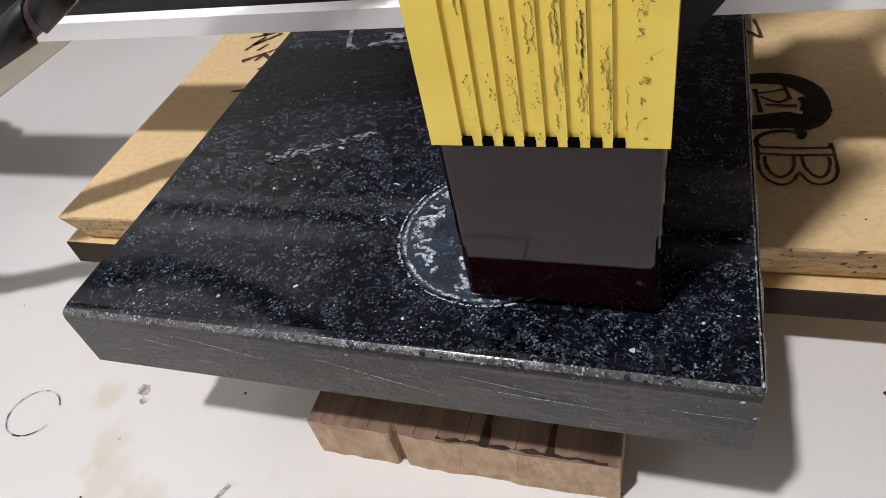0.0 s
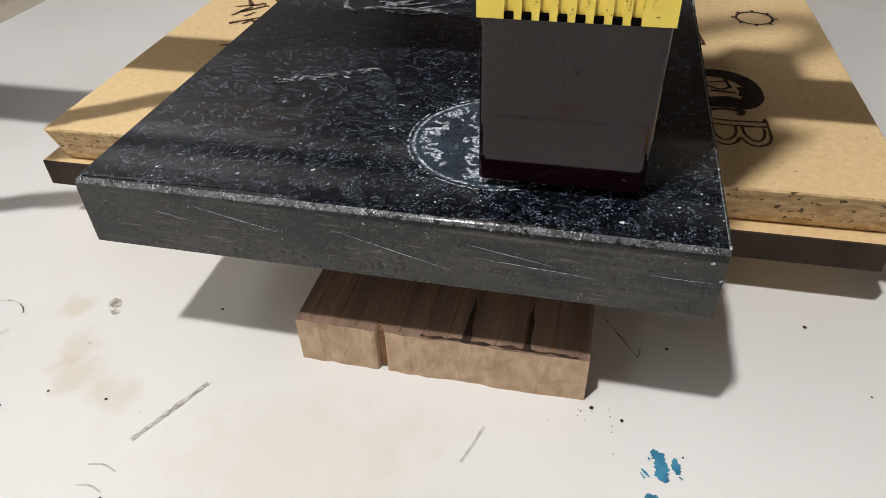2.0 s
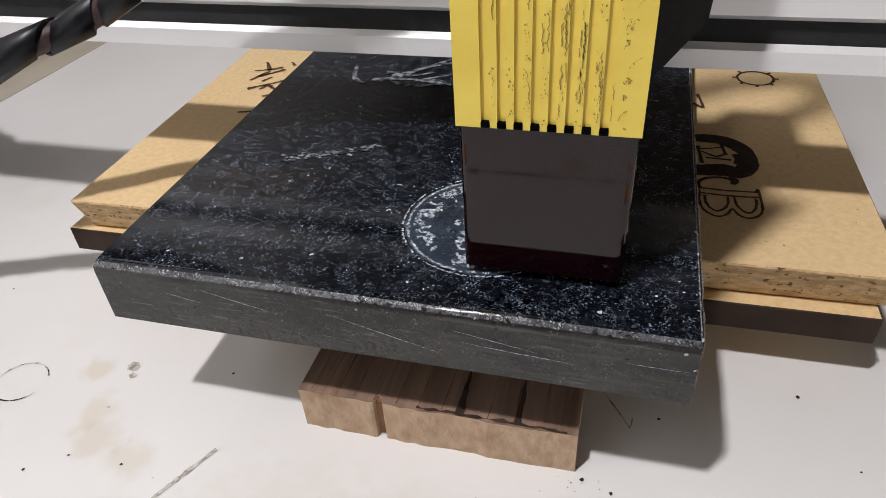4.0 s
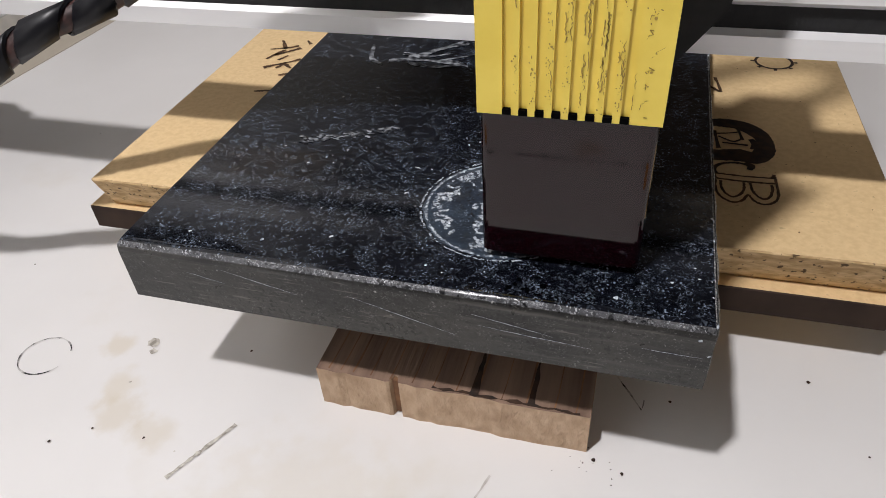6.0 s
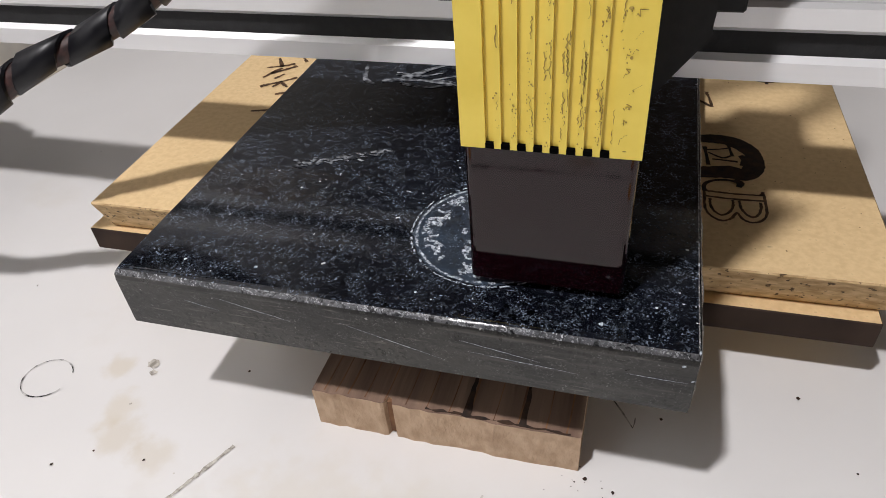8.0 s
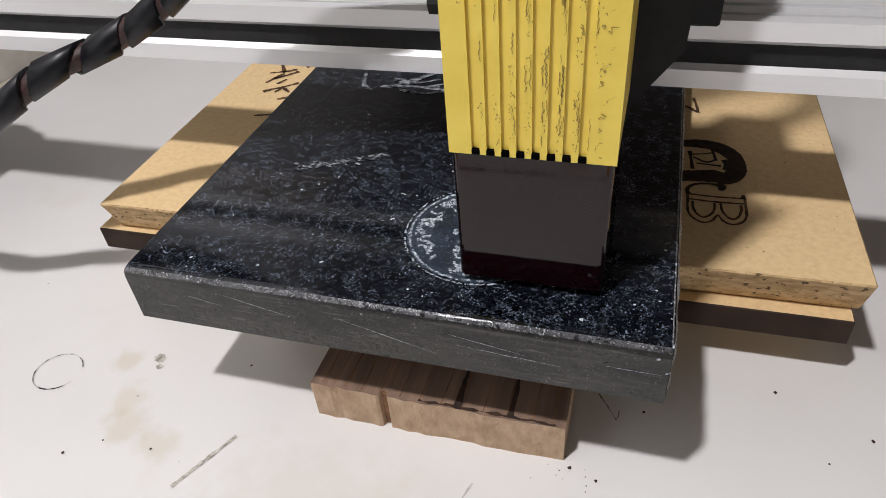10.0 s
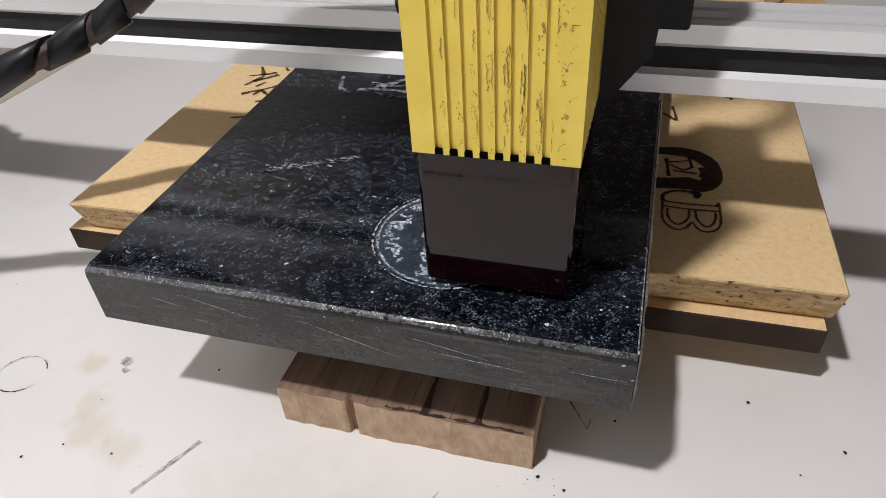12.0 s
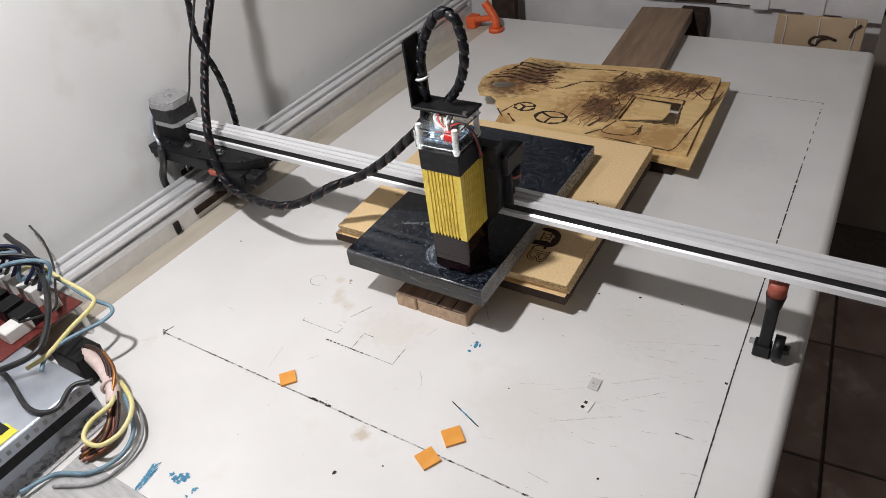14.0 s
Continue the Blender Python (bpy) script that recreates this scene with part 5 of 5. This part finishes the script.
for x, y, r in ((-0.0205, 0.0155, 0.0022), (-0.018, 0.0118, 0.0013), (0.012, -0.022, 0.0003), (-0.0175, -0.002, 0.0005)):
    part("smudge", blob(B(), x, y, r, 0, rng, 12, 0.3), M_DIRT, table, "small grey-brown smudge")
rng = random.Random(11)
for k, pts in enumerate(([(0.1464, -0.0068, 0.0012), (0.1480, -0.0082, 0.0030), (0.1488, -0.0108, 0.0030), (0.1488, -0.0134, 0.0032), (0.1502, -0.0152, 0.0012)], [(0.1520, -0.0080, 0.0008), (0.1523, -0.0102, 0.0022), (0.1528, -0.0126, 0.0012)],
                         [(0.1440, -0.0126, 0.0004), (0.1450, -0.0136, 0.0007), (0.1460, -0.0146, 0.0003)], [(0.1438, -0.0138, 0.0003), (0.1448, -0.0152, 0.0005)], [(0.1450, -0.0198, 0.0016), (0.1468, -0.0206, 0.0026), (0.1484, -0.0212, 0.0014)],
                         [(0.1456, -0.0090, 0.0003), (0.1460, -0.0096, 0.0006)], [(0.1528, -0.0132, 0.0004), (0.1538, -0.0138, 0.0003)])):
    part("paint_spot", brush(pts, 0.0002 + 0.00001 * k, -1.0, 0.3), M_PAINT, table)
bm = B()
for j in range(6):
    o, a, b = 0.00085 * (j - 2.5), rng.uniform(0, 0.25), rng.uniform(0.7, 1)
    stroke(bm, [(-0.024 - 0.006 * (a + (b - a) * k / 20) + o * (1 + 0.5 * k / 20) + rng.uniform(-1, 1) * 0.0002, -0.275 + 0.037 * (a + (b - a) * k / 20)) for k in range(21)], 0.0010, 0, 0.0002 + 0.00002 * j, 0.9, rng)
for x, y, r in ((-0.003, -0.246, 0.005), (0.004, -0.243, 0.004), (0.020, -0.247, 0.0022), (0.018, -0.255, 0.0015)):
    for q in range(7):
        blob(bm, x + rng.gauss(0, 0.5 * r), y + rng.gauss(0, 0.5 * r), 0.42 * r, 0, rng, 11, 0.6, 0.00025 + 0.00001 * q)
part("paint_smear", bm, M_PAINT, table, "blue-green paint smear")
bm = B()
for x, y, r in ((0.113, -0.183, 0.0018), (0.362, 0.038, 0.0014), (0.302, 0.118, 0.0010), (0.191, 0.046, 0.0006), (0.217, 0.033, 0.0006), (0.139, 0.001, 0.0006), (0.151, 0.029, 0.0005), (0.226, 0.101, 0.0012), (0.264, 0.112, 0.0014),
                (-0.028, -0.028, 0.0005), (0.000, -0.020, 0.0004), (0.0155, 0.0195, 0.0005), (0.20, -0.045, 0.0008), (0.30, -0.095, 0.0010), (0.131, 0.0035, 0.0007), (-0.19, 0.02, 0.001), (0.145, -0.16, 0.001)):
    blob(bm, x, y, r, 0, rng, 8, 0.3)
for k in range(40):
    blob(bm, rng.uniform(-0.2, 0.39), rng.uniform(-0.28, 0.3), rng.uniform(0.0002, 0.0004), 0, rng, 6, 0.3)
for k in range(14):
    blob(bm, 0.131 + rng.gauss(0, 0.006), -0.002 + rng.gauss(0, 0.005), rng.uniform(0.0001, 0.00025), 0, rng, 6, 0.3)
tagged(part("crumb", bm, M_BURN, table, "tiny dark crumbs and specks"), kind="stuff")
# ---- small loose pieces ----
for i, (cx, cy, a, w, d) in enumerate(((0.0110, -0.1228, 48, 0.0150, 0.0150), (0.1820, -0.1110, 47, 0.0166, 0.0166), (0.1744, -0.1383, 62, 0.0160, 0.0160))):
    c = tagged(link("orange_tile", box(B(), -w / 2, w / 2, -d / 2, d / 2, 0, 0.0022, 0.0002, 1), M_CARD), "small flat orange acrylic square lying on the table", "acrylic piece", "orange squares on the table")
    c.matrix_world = pose(cx, cy, 0.0003, 0, 0, a)
plate_ = tagged(link("metal_tag", box(B(), -0.0045, 0.0045, -0.0065, 0.0065, 0, 0.001, 0.0002, 1), M_PAPER), "small square pale grey etched tag on the table", "metal tag")
plate_.matrix_world = pose(0.2645, -0.0095, 0.0003, 0, 0, 0)
bm = B()
for k in range(9):
    blob(bm, rng.uniform(-0.003, 0.003), rng.uniform(-0.005, 0.005), 0.0011, 0.001, rng, 8, 0.4, 0.0001 + 0.00001 * k)
part("etching", bm, M_DIRT, plate_)
card = tagged(link("white_card", box(B(), -0.0042, 0.0042, -0.0058, 0.0058, 0, 0.0006, 0.0001, 1), M_WHITE), "tiny white card with black bars on the table", "card")
card.matrix_world = pose(0.267, -0.034, 0.0003, 0, 0, -8)
for y in (-0.003, 0.0025):
    part("bar", box(B(), -0.0036, -0.0008, y - 0.0014, y + 0.0014, 0.0006, 0.00075), M_BURN, card)

# ---- power supply, wiring and boards in the near corner ----
psu = thing("power_supply", "grey metal switching power supply with ventilated edge", "power supply")
part("case", box(B(), -0.255, -0.125, -0.460, -0.226, 0.0005, 0.040, 0.0015, 2), M_PSU, psu)
part("side_strip", box(B(), -0.1252, -0.1235, -0.458, -0.228, 0.027, 0.0395, 0.0003, 1), M_PSU, psu, "perforated edge strip")
# grey boxes paint the shade inside the vent holes
for k in range(26):
    part("vent", box(B(), -0.1237, -0.1231, -0.452 + 0.0085 * k, -0.4485 + 0.0085 * k, 0.0310, 0.0355), M_VENT, psu)
# solid black strip paints the shade of the gap under the edge strip
part("dark_gap", box(B(), -0.1252, -0.1242, -0.458, -0.228, 0.016, 0.0268), M_BLACK, psu)
part("flange", box(B(), -0.1252, -0.108, -0.455, -0.232, 0.0005, 0.006, 0.0008, 1), M_STEEL, psu, "bright lower flange")
part("warning_label", box(B(), -0.147, -0.129, -0.330, -0.290, 0.0402, 0.0404), M_LIME, psu, "yellow warning label")
part("dark_slot", box(B(), -0.163, -0.138, -0.300, -0.292, 0.0402, 0.0410), M_BLACK, psu)
term = tagged(link("terminal_block", box(B(), -0.206, -0.160, -0.2150, -0.188, 0.0003, 0.034, 0.0015, 1), M_BLACK), "black terminal block beside the power supply", "terminal block")
ctrl = thing("control_board", "red motor control board with white plugs and dark heatsinks", "circuit board")
part("board", box(B(), -0.338, -0.222, -0.250, -0.160, 0.040, 0.0416), M_BOARD, ctrl)
for px in (-0.335, -0.228):
    for py in (-0.246, -0.165):
        part("standoff", cyl(B(), (px, py, 0.0), (px, py, 0.040), 0.003, 12), M_WHITE, ctrl)
rng = random.Random(51)
for k in range(4):
    part("driver", box(B(), -0.330 + 0.026 * k, -0.312 + 0.026 * k, -0.215, -0.193, 0.0416, 0.060, 0.0006, 1), M_BLACK, ctrl, "dark driver module")
for k in range(5):
    part("plug", box(B(), -0.332 + 0.021 * k, -0.320 + 0.021 * k, -0.184 - 0.002 * (k % 2), -0.172, 0.0416, 0.058 + 0.004 * (k % 2), 0.0006, 1), M_WHITE, ctrl, "white plug")
part("plug", box(B(), -0.250, -0.232, -0.232, -0.205, 0.0417, 0.055, 0.001, 1), M_WHITE, ctrl, "white plug")


def wire(name, pts, r, m, label):
    e = thing(name, label, "wire")
    part("insulation", tube(B(), spline(pts, 8), r, 8), m, e)


for k in range(8):
    dx, dy = 0.012 * k, 0.004 * (k % 3)
    wire("board_wire", [(-0.326 + dx, -0.178, 0.060), (-0.322 + dx, -0.168 + dy, 0.078 + 0.004 * (k % 4)), (-0.328 + 0.7 * dx, -0.192 + dy, 0.092 + 0.003 * (k % 3)), (-0.334 + 0.6 * dx, -0.225 + dy, 0.082), (-0.336 + 0.6 * dx, -0.262, 0.060), (-0.330 + 0.5 * dx, -0.275, 0.042)],
         0.0021, (M_NAVY, M_BLACKW, M_NAVY, M_BLUEW)[k % 4], "dark wire arching over the control board")
wire("yellow_wire", [(-0.306, -0.176, 0.060), (-0.285, -0.158, 0.067), (-0.240, -0.159, 0.064), (-0.200, -0.160, 0.060), (-0.184, -0.166, 0.058), (-0.180, -0.196, 0.054), (-0.172, -0.227, 0.052), (-0.182, -0.245, 0.046)], 0.0022, M_YELLOW, "pale yellow wire bent over the terminal block")
wire("blue_wire", [(-0.290, -0.176, 0.060), (-0.268, -0.160, 0.064), (-0.198, -0.162, 0.058), (-0.166, -0.160, 0.055), (-0.160, -0.174, 0.053), (-0.172, -0.208, 0.052), (-0.176, -0.228, 0.048), (-0.170, -0.240, 0.043)], 0.0020, M_BLUEW, "blue-grey wire bent over the terminal block")
wire("black_wire", [(-0.338, -0.150, 0.085), (-0.325, -0.152, 0.084), (-0.290, -0.156, 0.080), (-0.235, -0.177, 0.074), (-0.195, -0.204, 0.067), (-0.172, -0.232, 0.062), (-0.190, -0.258, 0.055), (-0.235, -0.290, 0.045)], 0.0030, M_BLACKW, "thick black wire looping over the board")
wire("grey_wire", [(-0.340, -0.124, 0.080), (-0.320, -0.127, 0.066), (-0.280, -0.145, 0.060), (-0.236, -0.170, 0.064), (-0.212, -0.190, 0.060), (-0.235, -0.215, 0.0555)], 0.0012, M_BLACKW, "thin dark wire arching over the rail")
wire("dark_loop_wire", [(-0.113, -0.226, 0.044), (-0.122, -0.240, 0.046), (-0.116, -0.262, 0.043), (-0.140, -0.272, 0.043), (-0.20, -0.258, 0.044), (-0.25, -0.262, 0.044)], 0.0024, M_BLACKW, "dark wire loop lying on the power supply")
wire("yellow_loop", [(-0.100, -0.222, 0.026), (-0.090, -0.232, 0.030), (-0.094, -0.252, 0.026), (-0.088, -0.264, 0.022), (-0.072, -0.262, 0.020), (-0.066, -0.246, 0.020), (-0.072, -0.228, 0.022), (-0.086, -0.216, 0.024), (-0.118, -0.206, 0.024), (-0.150, -0.204, 0.022)], 0.0022, M_YELLOW, "pale yellow wire coiled beside the power supply")
wire("blue_loop", [(-0.100, -0.214, 0.020), (-0.078, -0.226, 0.014), (-0.064, -0.238, 0.010), (-0.060, -0.257, 0.006), (-0.072, -0.279, 0.004), (-0.098, -0.294, 0.0045), (-0.105, -0.32, 0.009)], 0.0020, M_BLUEW, "blue-grey wire curling round the coil")
wire("grey_loop", [(-0.105, -0.210, 0.018), (-0.080, -0.217, 0.012), (-0.058, -0.234, 0.008), (-0.052, -0.258, 0.004), (-0.060, -0.283, 0.003), (-0.090, -0.302, 0.003)], 0.0015, M_VENT, "dark wire curling on the table")
coil = thing("wire_bundle", "red-brown bundle of thin wires beside the power supply", "wire bundle")
rng = random.Random(57)
for k in range(16):
    ox, oy, oz = rng.uniform(-0.006, 0.006), rng.uniform(-0.005, 0.005), rng.uniform(-0.004, 0.004)
    pts = spline([(-0.106 + ox, -0.219 + oy, 0.024 + oz), (-0.096 + ox, -0.229 + oy, 0.019 + oz), (-0.088 + 1.3 * ox, -0.241 + oy, 0.012 + oz), (-0.086 + 1.4 * ox, -0.254 + 0.8 * oy, 0.0075 + 0.6 * oz), (-0.092 + ox, -0.270 + oy, 0.0055 + 0.3 * oz)], 6)
    part("strand", tube(B(), pts, 0.0016, 6), (M_WIRE, M_UMBER, M_WIRE, M_COPPER)[k % 4], coil)
wrapm = thing("tape_bundle", "pinkish taped wire bundle at the terminal block", "wire bundle")
part("tape", tube(B(), spline([(-0.172, -0.200, 0.028), (-0.152, -0.203, 0.030), (-0.130, -0.208, 0.030), (-0.110, -0.216, 0.027), (-0.098, -0.226, 0.022)], 6), 0.0062, 10), M_PINK, wrapm)
part("band", tube(B(), [Vector((-0.112, -0.216, 0.027)) + Vector((0.35 * 0.007 * math.cos(a), 0.007 * math.cos(a), 0.007 * math.sin(a))) for a in [2 * math.pi * k / 18 for k in range(19)]], 0.0016, 6), M_PINK, wrapm)
for dx, m in ((0.0, M_WIRE), (0.006, M_COPPER), (-0.005, M_WIRE)):
    part("strand", tube(B(), spline([(-0.166 + dx, -0.196, 0.034), (-0.145 + dx, -0.197, 0.039), (-0.120 + dx, -0.206, 0.036), (-0.104 + dx * 0.5, -0.222, 0.028)], 6), 0.0018, 6), m, wrapm)
clear = tagged(link("clear_sheet", box(B(), -0.100, 0.005, -0.42, -0.271, 0.0003, 0.0015, 0.0002, 1), M_SHEET), "clear scratched acrylic sheet lying on the table corner", "acrylic sheet")

# ---- behind the table ----
clampb = thing("rail_bracket", "bright orange printed bracket at the rail end", "bracket", place=pose(-0.213, 0.700, 0))
part("base", cyl(B(), (0.012, 0, 0.0002), (0.012, 0, 0.007), 0.0135, 28), M_ORANGE, clampb, "", True)
bm = B()
tube(bm, spline([(0.013, 0, 0.006), (0.010, 0.002, 0.022), (0.000, 0.004, 0.036), (-0.010, 0.004, 0.050)], 6), 0.0075, 10)
part("arm", bm, M_ORANGE, clampb)
bm = B()
tube(bm, spline([(0.006, 0.002, 0.024), (-0.012, 0.003, 0.020), (-0.034, 0.004, 0.016)], 6), 0.006, 10)
part("brace", bm, M_ORANGE, clampb)
part("socket", box(B(), -0.050, -0.030, -0.004, 0.022, 0.0002, 0.022, 0.003, 2), M_ORANGE, clampb)
tagged(link("wall_low", box(B(), WALL_X + 0.002, 0.400, 0.858, 0.875, FLOOR_Z, 0.075, 0.001, 1), M_PAPER), "low grey-white partition behind the table", "wall", kind="structure")
dk = tagged(link("upright_board", box(B(), -0.262, -0.212, 0.800, 0.815, FLOOR_Z, 0.12, 0.001, 1), M_LAM_DARK), "dark grey-brown upright board behind the table corner", "board")
sq = tagged(link("dark_box", box(B(), 0.092, 0.137, 0.826, 0.857, FLOOR_Z, 0.016, 0.001, 1), M_LAM_DARK), "dark box behind the plank end", "box")
bar = tagged(link("dark_shelf", box(B(), 0.02, 0.42, 0.848, 0.857, 0.026, 0.050, 0.0005, 1), M_LAM_DARK), "dark shelf edge behind the hanging sheets", "shelf")
for k in range(9):
    x0 = 0.150 + 0.0275 * k
    z = 0.030 - 0.0016 * k + 0.0022 * math.sin(k * 2.3)
    tagged(link("hanging_sheet", box(B(), x0, x0 + 0.0285, 0.8415 - 0.0016 * (k % 3), 0.8425 - 0.0016 * (k % 3), z, 0.090, 0.0002, 1), M_PAPER), "grey-white sheet hanging behind the table", "sheet", "hanging sheets behind the table")
cb = tagged(link("cardboard_panel", box(B(), 0.255, 0.380, 0.800, 0.804, FLOOR_Z, 0.034, 0.0008, 1), M_CARDBOARD), "brown cardboard panel with black brush strokes", "cardboard")
bm = B()
tube(bm, spline([(0.345, 0.7992, -0.001), (0.328, 0.7992, 0.004), (0.312, 0.7992, 0.001), (0.308, 0.7992, -0.008), (0.316, 0.7992, -0.011), (0.322, 0.7992, -0.002), (0.332, 0.7992, 0.002)], 6), 0.0022, 6)
part("brush_stroke", bm, M_BURN, cb, "black painted stroke")
bm = B()
tube(bm, spline([(0.362, 0.7992, 0.006), (0.366, 0.7992, 0.018), (0.374, 0.7992, 0.026)], 6), 0.0024, 6)
part("brush_stroke", bm, M_BURN, cb, "black painted stroke")
for x in (0.268, 0.316, 0.366):
    part("cord", tube(B(), spline([(x, 0.7985, 0.033), (x + 0.001, 0.7985, 0.01), (x - 0.002, 0.7985, -0.04)], 6), 0.0008, 6), M_PAPER, cb, "thin pale cord")

# ---- floor tiles ----
TS = 0.33
bm = B()
box(bm, -TS / 2 + 0.003, TS / 2 - 0.003, -TS / 2 + 0.003, TS / 2 - 0.003, -0.008, 0.0, 0.0012, 1)
first = None
COS, SIN = math.cos(radians(4.5)), math.sin(radians(4.5))
for i in range(-4, 8):
    for j in range(-10, 5):
        u, v = TS * (i + 0.5), TS * (j + 0.5)
        x, y = 0.503 + u * COS - v * SIN, 0.607 + u * SIN + v * COS
        if not (WALL_X + 0.06 < x < 2.54 and -2.14 < y < 1.36):
            continue
        if first is None:
            first = link("tile", bm, M_TILE)
            ob = first
        else:
            ob = new("tile", first.data)
        ob.parent = floor
        ob.location, ob.rotation_euler = (x, y, FLOOR_Z), (0, 0, radians(4.5))
